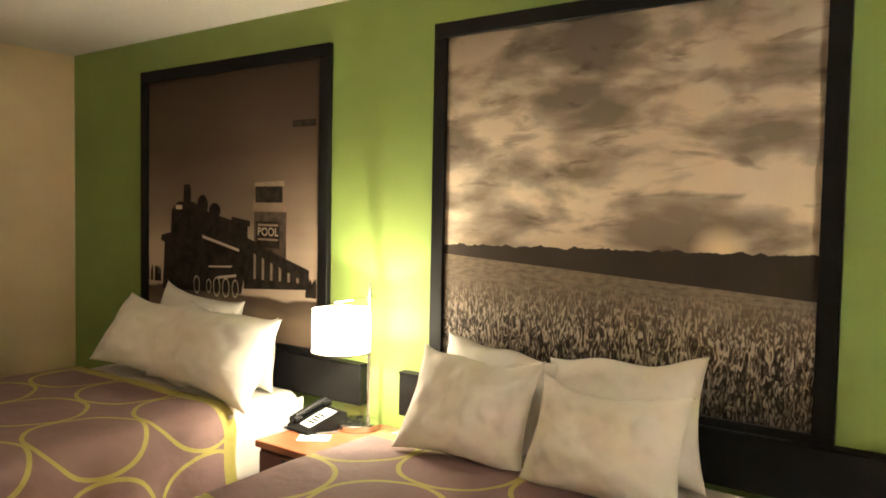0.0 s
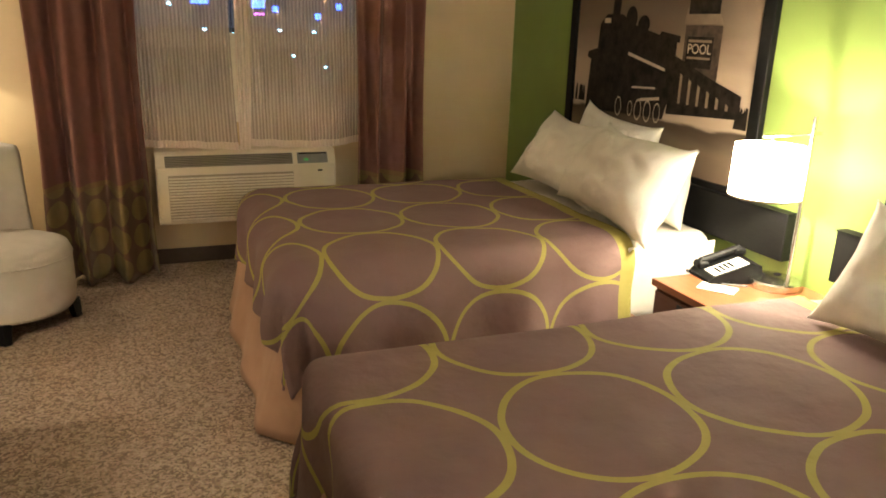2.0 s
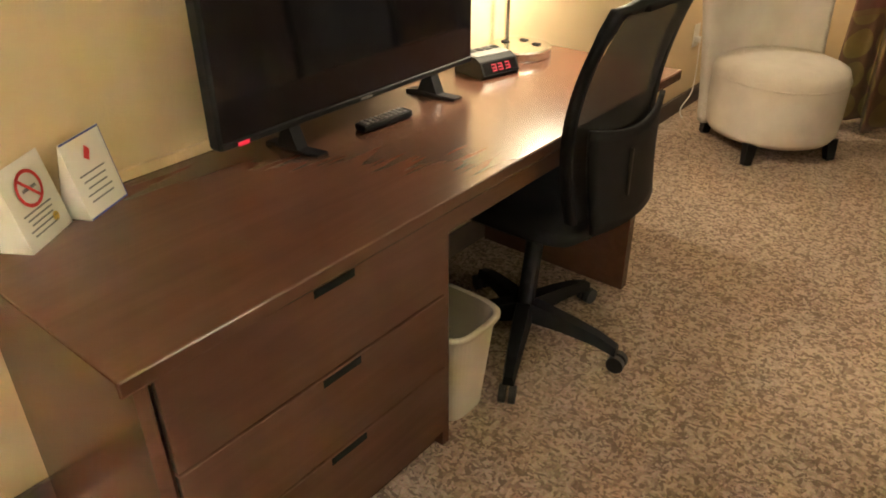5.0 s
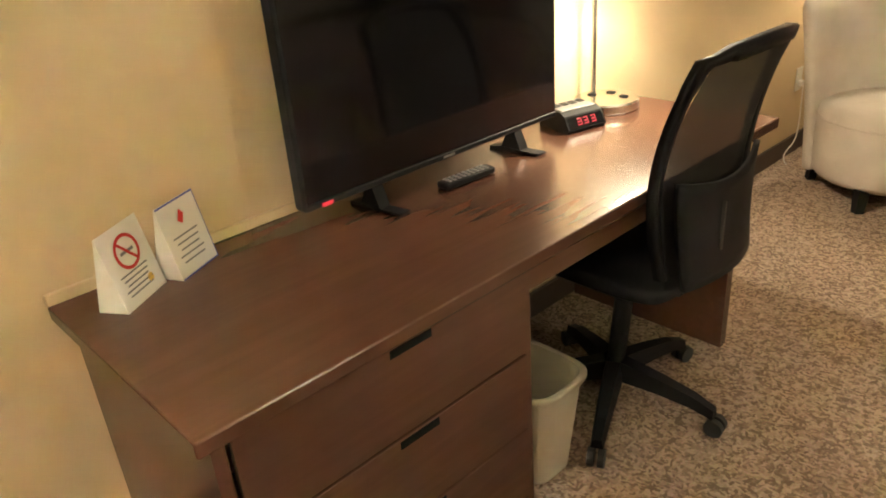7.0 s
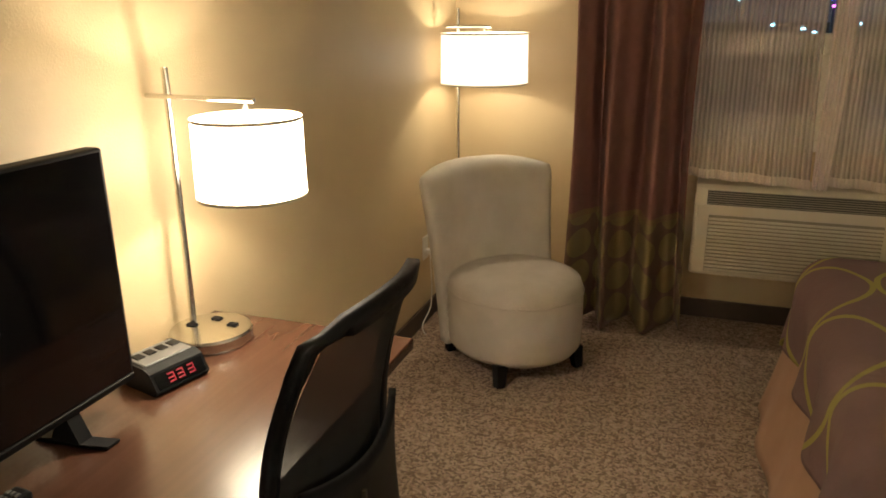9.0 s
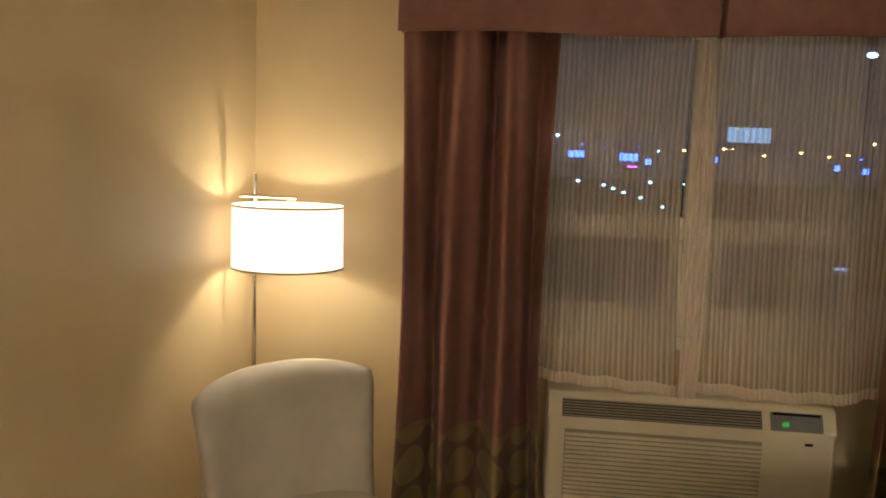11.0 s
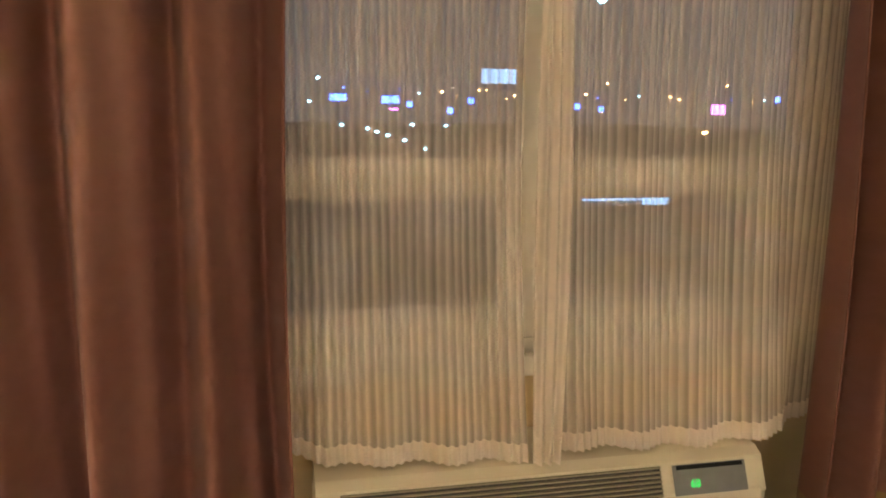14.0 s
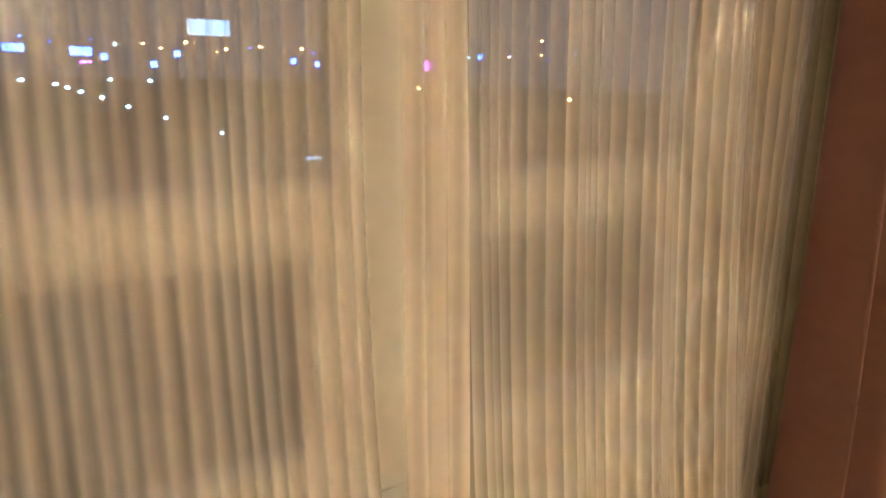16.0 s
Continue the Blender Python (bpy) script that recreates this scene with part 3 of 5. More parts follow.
for x in (0.003, AW - 0.003):
    fr.faces.new([fr.verts.new((x, y, z)) for y, z in prof])
fr.verts.ensure_lookup_table()
k = len(prof)
for i in range(k):
    fr.faces.new((fr.verts[i], fr.verts[(i + 1) % k], fr.verts[k + (i + 1) % k], fr.verts[k + i]))
join(bm, fr)
part("body", bm, CREAM, ac)


def slope(z):
    return AY + 0.002 + (z - (AH - 0.09)) * 0.033 / 0.075


# no opening is cut: a flat dark sheet paints the outlet's shade
bm = bmesh.new()
vs = [bm.verts.new((x, slope(z) - 0.0025, z)) for x, z in ((0.055, AH - 0.084), (0.80, AH - 0.084), (0.80, AH - 0.02), (0.055, AH - 0.02))]
bm.faces.new(vs)
part("air_outlet", bm, SLOTSHADE, ac, "flat dark sheet painting the shade inside the air outlet")
for i in range(7):
    z = AH - 0.080 + i * 0.0095
    part("outlet_slat", box(0.056, 0.80, slope(z) - 0.008, slope(z) - 0.003, z, z + 0.0035), CREAMSHADE, ac)
# darkened backing sheet paints the shade between the louvers
part("intake_back", box(0.068, 0.802, AY - 0.002, AY + 0.001, 0.024, 0.30), CREAMSHADE, ac)
for i in range(15):
    z = 0.028 + i * 0.0178
    part("louver", box(0.07, 0.80, AY - 0.013, AY - 0.0025, z, z + 0.0105, 0.002), CREAM, ac)
bm = bmesh.new()
bm.faces.new([bm.verts.new((x, slope(z) - 0.004, z)) for x, z in ((0.83, AH - 0.084), (1.02, AH - 0.084), (1.02, AH - 0.02), (0.83, AH - 0.02))])
ctl = part("control_panel", bm, GREYPL, ac, "grey control panel with a green display")
bm = bmesh.new()
bm.faces.new([bm.verts.new((x, slope(z) - 0.006, z)) for x, z in ((0.84, AH - 0.030), (1.012, AH - 0.030), (1.012, AH - 0.021), (0.84, AH - 0.021))])
part("panel_slot", bm, BLACK, ctl)
cu = bpy.data.curves.new("display_digits", "FONT")
cu.body, cu.size, cu.align_x = "68", 0.026, "CENTER"
tx = new("display_digits", cu)
dg = bpy.context.evaluated_depsgraph_get()
me = bpy.data.meshes.new_from_object(tx.evaluated_get(dg))
bpy.data.objects.remove(tx)
me.materials.append(GREENLED)
dig = new("display_digits", me)
dig.parent = ctl
dig.matrix_basis = pose(0.885, slope(AH - 0.065) - 0.007, AH - 0.068, 66, 0, 0)
part("badge", box(0.955, 0.985, AY - 0.004, AY, AH - 0.135, AH - 0.125, 0.001), BLACK, ac)
tagged(part("cable_cover", box(1.195, 1.225, NY - 0.02, NY - 0.001, 0.28, 0.78, 0.004), WHITEPL), "white plastic cable cover strip on the wall", "cable cover")

# ---- curtains ----


def curtain(x0, x1, folds, phase, label, flare):
    def f(s, t):
        z = 0.015 + t * 2.19
        depth = 0.080 + flare * (1 - t) ** 1.6
        w = math.sin(2 * math.pi * folds * s + phase + 0.5 * math.sin(3 * t + phase))
        w2 = 0.25 * math.sin(4 * math.pi * folds * s + 1.3 + 1.2 * t)
        y = -0.085 - depth * (0.75 + w * 0.75 + w2)
        shrink = 0.012 * math.sin(math.pi * t) * (1 if s < 0.5 else -1) * abs(2 * s - 1)
        return (x0 + (x1 - x0) * s + shrink + 0.012 * math.sin(9 * s + 4 * t), y, z)

    o = part("curtain", grid(120, 44, f, lambda s, t: (s * 1.5 * (x1 - x0), 0.015 + t * 2.19)), DRAPE, None, smooth=True)
    solid(o, 0.004)
    return tagged(o, label, "curtain", "drapes at the window")


curtain(0.672, 1.250, 2.9, 0.6, "mauve brown drape with olive circle band, drawn aside", 0.055)
curtain(2.462, 2.935, 2.9, 2.2, "mauve brown drape with olive circle band behind bed", 0.02)


def sheer(x0, x1, label, ph, gather):
    def f(s, t):
        z = 0.762 + t * 1.378 + 0.010 * math.sin(7 * s * (x1 - x0) + ph) * (1 - t)
        y = -0.035 + 0.006 * math.sin(2 * math.pi * s * (x1 - x0) / 0.021) + 0.016 * math.sin(2 * math.pi * s * (x1 - x0) / 0.16 + ph + 0.6 * t) - 0.085 * (1 - t) ** 2.5 * min(1.0, max(0.0, min(x0 + (x1 - x0) * s - 1.25, 2.50 - x0 - (x1 - x0) * s) / 0.06))
        g = gather * (0.25 + 0.75 * (1 - abs(2 * t - 1) ** 1.5))
        return (x0 + (x1 - x0) * s + g * s * s, y, z)

    n = int((x1 - x0) / 0.0042)
    o = part("sheer_curtain", grid(n, 12, f, lambda s, t: (s * (x1 - x0), 0.70 + t * 1.44)), SHEER, None, smooth=True)
    return tagged(o, label, "curtain", "sheers at the window")


sheer(1.16, 1.765, "cream pleated sheer curtain half drawn over glass", 0.4, -0.02)
sheer(1.815, 2.73, "cream pleated sheer curtain drawn over glass", 2.0, 0.0)


def bunched_edge(s, t):
    c = 1.797 + 0.060 * t - 0.052 * t * t
    w = 0.066 + 0.10 * t - 0.125 * t * t
    return (c + (s - 0.5) * w, -0.092 + 0.009 * math.sin(s * 19 + 2 * t) - 0.07 * (1 - t) ** 2.5, 0.757 + t * 1.373)


tagged(part("sheer_hem_fold", grid(40, 16, bunched_edge, lambda s, t: (s * 0.1, 0.70 + t)), SHEER2, None, smooth=True), "gathered edge of the cream sheer where halves meet", "curtain")

val = thing("valance", "mauve brown box valance with a centre pleat", "valance", (0.650, 0, 2.10))
VL = 2.29


def val_face(s, t):
    x = s * VL
    fl = 0.004 * math.sin(11 * x) * (1 - t)
    dip = 0.03 if abs(x - 1.158) < 0.012 else 0.0
    return (x, -0.21 + dip + fl - 0.02 * (1 - t), 0.36 * t + 0.006 * math.sin(5 * x))


solid(part("front_panel", grid(200, 8, val_face), VALANCE, val), 0.008)
part("side_panel", box(0, 0.01, -0.225, NY - 0.002, 0.01, 0.36), VALANCE, val)
part("side_panel", box(VL - 0.01, VL, -0.225, NY - 0.002, 0.01, 0.36), VALANCE, val)
part("top_board", box(0.012, VL - 0.012, -0.2, NY - 0.002, 0.345, 0.358), VALANCE, val)


# ---- lamps ----
def shade_open(r, z0, z1, name, parent, cloth):
    bm = bmesh.new()
    seg = 56
    lo = [bm.verts.new((r * math.cos(2 * math.pi * i / seg), r * math.sin(2 * math.pi * i / seg), z0)) for i in range(seg)]
    hi = [bm.verts.new((r * 0.985 * math.cos(2 * math.pi * i / seg), r * 0.985 * math.sin(2 * math.pi * i / seg), z1)) for i in range(seg)]
    for i in range(seg):
        bm.faces.new((lo[i], lo[(i + 1) % seg], hi[(i + 1) % seg], hi[i]))
    return part(name, bm, cloth, parent, "white linen drum shade, lit", True)


TRIM = mat("shade_trim_tape", (0.62, 0.55, 0.42), 0.8, rgb2=(0.66, 0.6, 0.47), scale=40)


def drum_lamp(name, label, category, base, base_r, pole, top, shade_c, r, z0, z1, armz, outlets, cloth):
    """base, pole and shade_c are (x, y) on the plan; the shade hangs from a cross arm."""
    bz = base[2]
    e = thing(name, label, category, base)
    bx, by = base[0], base[1]
    b = part("base", lathe(((base_r * 0.97, 0), (base_r, 0.006), (base_r, 0.028), (base_r * 0.96, 0.034), (0.0, 0.036)), 48), NICKEL, e, "brushed nickel disc base", False)
    for i in range(outlets):
        a = 0.6 + i * 1.3
        part("socket", box(0.055 * math.cos(a) - 0.014, 0.055 * math.cos(a) + 0.014, 0.055 * math.sin(a) - 0.01, 0.055 * math.sin(a) + 0.01, 0.035, 0.039, 0.002), BLACK, b)
    px, py = pole[0] - bx, pole[1] - by
    part("pole", rod((px, py, 0.034), (px, py, top - bz), 0.0085, seg=16), NICKEL, e)
    sx, sy = shade_c[0] - bx, shade_c[1] - by
    d = Vector((sx - px, sy - py, 0)).normalized()
    n = Vector((-d.y, d.x, 0)) * 0.012
    p0, p1 = Vector((px, py, armz - bz)) - d * 0.055 - n, Vector((sx, sy, armz - bz)) + d * 0.035 - n
    part("arm", rod(p0, p1, 0.006, seg=12), NICKEL, e)
    sh = shade_open(r, z0 - bz, z1 - bz, "shade", e, cloth)
    sh.location = (sx, sy, 0)
    for z in (z0, z1):
        q = r * (1.0 if z == z0 else 0.985)
        tr = lathe(((q + 0.0012, z - bz - 0.006), (q + 0.002, z - bz), (q + 0.0012, z - bz + 0.002)), 56)
        bmesh.ops.delete(tr, geom=[f for f in tr.faces if len(f.verts) > 4], context="FACES")
        part("shade_trim", tr, TRIM, sh)
    bm = rod((sx, sy, z1 - bz - 0.02), (sx, sy, armz - bz), 0.006)
    for i in range(3):
        a = i * 2.094
        rod((sx, sy, z1 - bz - 0.012), (sx + 0.98 * r * math.cos(a), sy + 0.98 * r * math.sin(a), z1 - bz - 0.006), 0.002, bm, 6)
    part("spider", bm, NICKEL, e)
    bm = bmesh.new()
    bmesh.ops.create_uvsphere(bm, u_segments=16, v_segments=10, radius=0.028, matrix=Matrix.Translation((sx, sy, (z0 + z1) / 2 - bz - 0.01)))
    o = part("bulb", bm, BULBM, e, "", True)
    o.visible_shadow = False
    return e


DZ = 0.724
drum_lamp("desk_lamp", "brushed nickel desk lamp with lit drum shade", "lamp", (0.122, -2.335, DZ), 0.105, (0.062, -2.325), 1.412, (0.29, -2.345), 0.127, 1.128, 1.306, 1.345, 3, SHADE_DESK)
drum_lamp("bedside_lamp", "brushed nickel lamp with lit drum shade on nightstand", "lamp", (3.545, -2.655, 0.56), 0.10, (3.58, -2.69), 1.235, (3.38, -2.70), 0.128, 0.950, 1.132, 1.168, 2, SHADE)
drum_lamp("floor_lamp", "brushed nickel floor lamp with lit drum shade", "lamp", (0.17, -0.27, 0.0), 0.13, (0.122, -0.275), 1.555, (0.256, -0.28), 0.21, 1.210, 1.441, 1.470, 0, SHADE_DIM)

# ---- desk ----
DY0, DY1 = -4.068, -2.16
desk = thing("desk", "long mahogany laminate desk with drawers along wall", "desk", (0, DY0, 0))
DL = DY1 - DY0
part("desktop", box(0.004, 0.616, 0, DL, DZ - 0.032, DZ, 0.004, seg=2), DESKW, desk, "mahogany laminate top with glossy sheen")
part("side_panel", box(0.02, 0.585, 0.03, 0.055, 0, DZ - 0.034), DESKW, desk)
part("side_panel", box(0.02, 0.585, 0.755, 0.78, 0, DZ - 0.034), DESKW, desk)
part("end_panel", box(0.02, 0.60, DL - 0.20, DL - 0.165, 0, DZ - 0.034), DESKW, desk)
part("back_panel", box(0.016, 0.03, 0.782, DL - 0.202, 0.25, DZ - 0.034), DESKW, desk)
part("apron", box(0.555, 0.578, 0.782, DL - 0.202, DZ - 0.11, DZ - 0.034), DESKW, desk)
part("plinth", box(0.05, 0.56, 0.057, 0.753, 0, 0.06), DESKW, desk)
part("backsplash", box(0.002, 0.014, 0.0, 1.42, DZ + 0.001, DZ + 0.026, 0.002), BEIGE, desk)
for i in range(3):
    z1 = DZ - 0.038 - i * 0.207
    z0 = z1 - 0.203
    d = part("drawer", box(0.582, 0.600, 0.06, 0.75, z0, z1 - 0.002, 0.002), DESKW, desk)
    part("finger_pull", box(0.592, 0.6015, 0.376, 0.480, z1 - 0.026, z1 - 0.006, 0.002), PULL, d, "black recessed finger pull")

# tv
tv = thing("television", "flat black television standing on desk, switched off", "television", (0.162, -3.556, DZ))
TWD = 0.888
b = part("housing", box(-0.028, 0.012, 0, TWD, 0.062, 0.560, 0.006, seg=2), BLACK, tv)
part("rear_cover", box(-0.075, -0.026, 0.12, TWD - 0.12, 0.1, 0.42, 0.02, seg=2), BLACK, tv)
part("screen", box(0.0115, 0.0135, 0.010, TWD - 0.010, 0.082, 0.552), SCREEN, tv, "dark glossy screen")
part("chin", box(0.011, 0.016, 0.004, TWD - 0.004, 0.064, 0.079, 0.002), BLACK, tv)
part("logo_plate", box(0.0155, 0.0172, TWD / 2 - 0.02, TWD / 2 + 0.02, 0.068, 0.074), GREYPL, tv)
part("standby_light", box(0.0155, 0.0175, 0.045, 0.075, 0.065, 0.074), REDLED, tv, "red standby light")
for y in (0.205, 0.715):
    bm = bmesh.new()
    fp = ((-0.08, 0.0), (0.082, 0.0), (0.084, 0.007), (0.035, 0.014), (0.012, 0.066), (-0.012, 0.066), (-0.035, 0.016), (-0.08, 0.008))
    for yy in (y - 0.016, y + 0.016):
        bm.faces.new([bm.verts.new((px, yy + 0.02 * (px > 0.05), pz)) for px, pz in fp])
    bm.verts.ensure_lookup_table()
    for i in range(8):
        bm.faces.new((bm.verts[i], bm.verts[(i + 1) % 8], bm.verts[8 + (i + 1) % 8], bm.verts[8 + i]))
    part("foot", bm, BLACK, tv)

# clock radio
cl = thing("clock_radio", "small black clock radio with red digits", "clock", (0.142, -2.55, DZ), -14)
cl.scale = (1.1, 1.1, 0.95)
bm = bmesh.new()
pr = ((-0.06, 0.0), (0.062, 0.0), (0.07, 0.012), (0.05, 0.052), (0.03, 0.062), (-0.05, 0.062), (-0.06, 0.05))
for y in (-0.065, 0.065):
    bm.faces.new([bm.verts.new((x, y, z)) for x, z in pr])
bm.verts.ensure_lookup_table()
for i in range(7):
    bm.faces.new((bm.verts[i], bm.verts[(i + 1) % 7], bm.verts[7 + (i + 1) % 7], bm.verts[7 + i]))
part("case", bm, BLACK, cl)
part("top_plate", box(-0.045, 0.03, -0.058, 0.058, 0.062, 0.066, 0.002), GREYPL, cl)
for i in range(4):
    part("button", box(-0.03, -0.005, -0.05 + i * 0.028, -0.03 + i * 0.028, 0.066, 0.069, 0.001), BLACK, cl)
bm = bmesh.new()
bm.faces.new([bm.verts.new(p) for p in ((0.0692, -0.058, 0.016), (0.0692, 0.058, 0.016), (0.0535, 0.058, 0.047), (0.0535, -0.058, 0.047))])
part("face", bm, SCREEN, cl)
for i, y in enumerate((-0.022, 0.0, 0.026)):
    fb = bmesh.new()
    for (a, c) in ((0.2, 0.32), (0.46, 0.58), (0.74, 0.86)):
        fb.faces.new([fb.verts.new((0.0702 - 0.0157 * q, yy, 0.016 + 0.031 * q)) for yy, q in ((y - 0.008, a), (y + 0.008, a), (y + 0.008, c), (y - 0.008, c))])
    fb.faces.new([fb.verts.new((0.0702 - 0.0157 * q, yy, 0.016 + 0.031 * q)) for yy, q in ((y + 0.005, 0.2), (y + 0.008, 0.2), (y + 0.008, 0.86), (y + 0.005, 0.86))])
    part("digit", fb, REDLED, cl)

# remote
rm = thing("remote_control", "grey television remote control lying on desk", "remote control", (0.21, -3.085, DZ), 86)
part("body", box(-0.085, 0.085, -0.021, 0.021, 0.001, 0.02, 0.006, seg=2), BLACK, rm)
for i in range(9):
    for j in range(3):
        part("key", box(-0.07 + i * 0.016, -0.06 + i * 0.016, -0.014 + j * 0.011, -0.007 + j * 0.011, 0.019, 0.0225, 0.001), GREYPL, rm)


def tent_sign(label, at, rz, w, h, smoking):
    e = thing("tent_card", label, "sign", at, rz)
    bm = bmesh.new()
    d = 0.032
    a = [bm.verts.new(p) for p in ((d, -w / 2, 0), (d, w / 2, 0), (0, w / 2, h), (0, -w / 2, h))]
    c = [bm.verts.new(p) for p in ((-d, -w / 2, 0), (-d, w / 2, 0))]
    bm.faces.new(a)
    bm.faces.new((c[0], c[1], a[2], a[3]))
    bm.faces.new((a[0], a[3], c[0]))
    bm.faces.new((a[1], a[2], c[1]))
    solid(part("card", bm, PAPER, e), 0.0015)

    def on(y, q, lift=0.0022):
        return (d * (1 - q) + lift, y, h * q + lift * 0.3)

    if smoking:
        rb = bmesh.new()
        for i in range(28):
            t0, t1 = 2 * math.pi * i / 28, 2 * math.pi * (i + 1) / 28
            rb.faces.new([rb.verts.new(on(r * math.cos(t), 0.66 + r / h * math.sin(t) * 0.97)) for r, t in ((0.036, t0), (0.036, t1), (0.029, t1), (0.029, t0))])
        rb.faces.new([rb.verts.new(on(y, q)) for y, q in ((-0.024, 0.80), (-0.020, 0.83), (0.024, 0.52), (0.020, 0.49))])
        part("ban_symbol", rb, REDINK, e, "red ring with a bar")
        kb = bmesh.new()
        kb.faces.new([kb.verts.new(on(y, q, 0.0018)) for y, q in ((-0.02, 0.64), (0.02, 0.64), (0.02, 0.68), (-0.02, 0.68))])
        part("cigarette_mark", kb, INK, e)
        gb = bmesh.new()
        gb.faces.new([gb.verts.new(on(0.03 + 0.009 * math.cos(t), 0.2 + 0.06 * math.sin(t))) for t in [i * 0.5236 for i in range(12)]])
        part("gold_mark", gb, GOLDINK, e)
    else:
        gb = bmesh.new()
        gb.faces.new([gb.verts.new(on(y, q)) for y, q in ((-0.012, 0.72), (0.0, 0.66), (0.012, 0.78), (0.002, 0.86))])
        part("red_mark", gb, REDINK, e)
        bb = bmesh.new()
        for y0, y1, q0, q1 in ((-w / 2, w / 2, 0.0, 0.02), (-w / 2, w / 2, 0.975, 1.0), (w / 2 - 0.002, w / 2, 0, 1)):
            bb.faces.new([bb.verts.new(on(y, q)) for y, q in ((y0, q0), (y1, q0), (y1, q1), (y0, q1))])
        part("blue_border", bb, BLUEINK, e)
    tb = bmesh.new()
    for i in range(5):
        q = 0.40 - i * 0.065 if smoking else 0.52 - i * 0.085
        ww = w * (0.36 - 0.04 * (i % 3))
        tb.faces.new([tb.verts.new(on(y, qq)) for y, qq in ((-ww, q), (ww * 0.8, q), (ww * 0.8, q + 0.022), (-ww, q + 0.022))])
    part("printed_text", tb, INK, e)
    return e


tent_sign("white no smoking tent card on the desk", (0.108, -3.934, DZ), 33, 0.13, 0.154, True)
tent_sign("white and blue guest notice tent card on desk", (0.072, -3.798, DZ), 27, 0.12, 0.155, False)

# waste bin
wb = thing("waste_bin", "ivory plastic waste bin beside the drawers", "bin", (0.467, -3.165, 0))
bm = bmesh.new()
SEG = 40


def binring(a, b, z):
    out = []
    for i in range(SEG):
        t = 2 * math.pi * i / SEG
        c, s = math.cos(t), math.sin(t)
        out.append(bm.verts.new((a * math.copysign(abs(c) ** 0.5, c), b * math.copysign(abs(s) ** 0.5, s), z)))
    return out


rings = [binring(0.095, 0.075, 0.001), binring(0.125, 0.10, 0.285), binring(0.132, 0.107, 0.285), binring(0.132, 0.107, 0.297), binring(0.122, 0.097, 0.297), binring(0.092, 0.072, 0.01)]
for a, b in zip(rings, rings[1:]):
    for i in range(SEG):
        bm.faces.new((a[i], a[(i + 1) % SEG], b[(i + 1) % SEG], b[i]))
bm.faces.new(rings[0])
bm.faces.new(rings[-1])
part("bucket", bm, BINMAT, wb, "", False)
bm = bmesh.new()
rings = [binring(0.133, 0.108, 0.284), binring(0.137, 0.112, 0.287), binring(0.137, 0.112, 0.297), binring(0.131, 0.106, 0.301), binring(0.121, 0.096, 0.2975)]
for a, b in zip(rings, rings[1:]):
    for i in range(SEG):
        bm.faces.new((a[i], a[(i + 1) % SEG], b[(i + 1) % SEG], b[i]))
part("rim", bm, BINMAT, wb, "rolled ivory rim", True)

# ---- office chair ----
oc = thing("office_chair", "black mesh-back swivel office chair at desk", "chair", (0.508, -2.69, 0))
for i in range(5):
    a = math.radians(7.6 + 72 * i)
    c, s = math.cos(a), math.sin(a)
    bm = bmesh.new()
    pts = [(0.03, 0.115, 0.030, 0.03), (0.14, 0.105, 0.026, 0.022), (0.24, 0.088, 0.021, 0.017), (0.30, 0.066, 0.017, 0.014)]
    rg = []
    for r, z, hw, hh in pts:
        rg.append([bm.verts.new((c * r - s * w, s * r + c * w, z + h)) for w, h in ((-hw, -hh), (hw, -hh), (hw * 0.7, hh), (-hw * 0.7, hh))])
    for p, q in zip(rg, rg[1:]):
        for j in range(4):
            bm.faces.new((p[j], p[(j + 1) % 4], q[(j + 1) % 4], q[j]))
    bm.faces.new(rg[0])
    bm.faces.new(rg[-1])
    leg = part("base_leg", bm, BLACK, oc)
    leg.location = (-0.023, -0.104, 0)
    cs = bmesh.new()
    for off in (-0.014, 0.014):
        p = Vector((c * 0.305 - s * off, s * 0.305 + c * off, 0.027))
        n = Vector((-s, c, 0)) * 0.009
        rod(p - n, p + n, 0.026, cs, 16)
    part("caster", cs, WHEELM, leg)
part("gas_column", rod((-0.023, -0.104, 0.09), (-0.02, -0.06, 0.40), 0.026, seg=20), BLACK, oc)
bm = box(-0.1, 0.16, -0.09, 0.09, 0.395, 0.43, 0.01)
part("mechanism", bm, BLACK, oc)


def cushion(s, t):
    x, y = (s - 0.5), (t - 0.5)
    k = max(abs(x), abs(y)) * 2
    rr = 0.5 * (1 - 0.12 * (abs(2 * x) ** 4) * (abs(2 * y) ** 4))
    return (-0.06 + x * 0.48 * (rr * 2), y * 0.48 * (rr * 2), 0.435 + 0.065 * (1 - k ** 5))


sc_ = part("seat", grid(20, 20, cushion), BLACK, oc, "black padded seat", True)
solid(sc_, 0.02)


def back_x(z, y):
    q = (z - 0.50) / 0.577
    return 0.205 + 0.085 * q ** 2 - 0.02 * math.sin(math.pi * q) - 0.10 * (abs(y) / 0.23) ** 2 * 0.55


def back_half(z):
    q = (z - 0.50) / 0.577
    return 0.205 + 0.025 * math.sin(math.pi * min(q, 1))


def mesh_panel(s, t):
    z = 0.50 + 0.562 * t
    y = (s - 0.5) * 2 * (back_half(z) - 0.012)
    top = -0.03 * (abs(s - 0.5) * 2) ** 4 * t
    return (back_x(z, y), y, z + top)


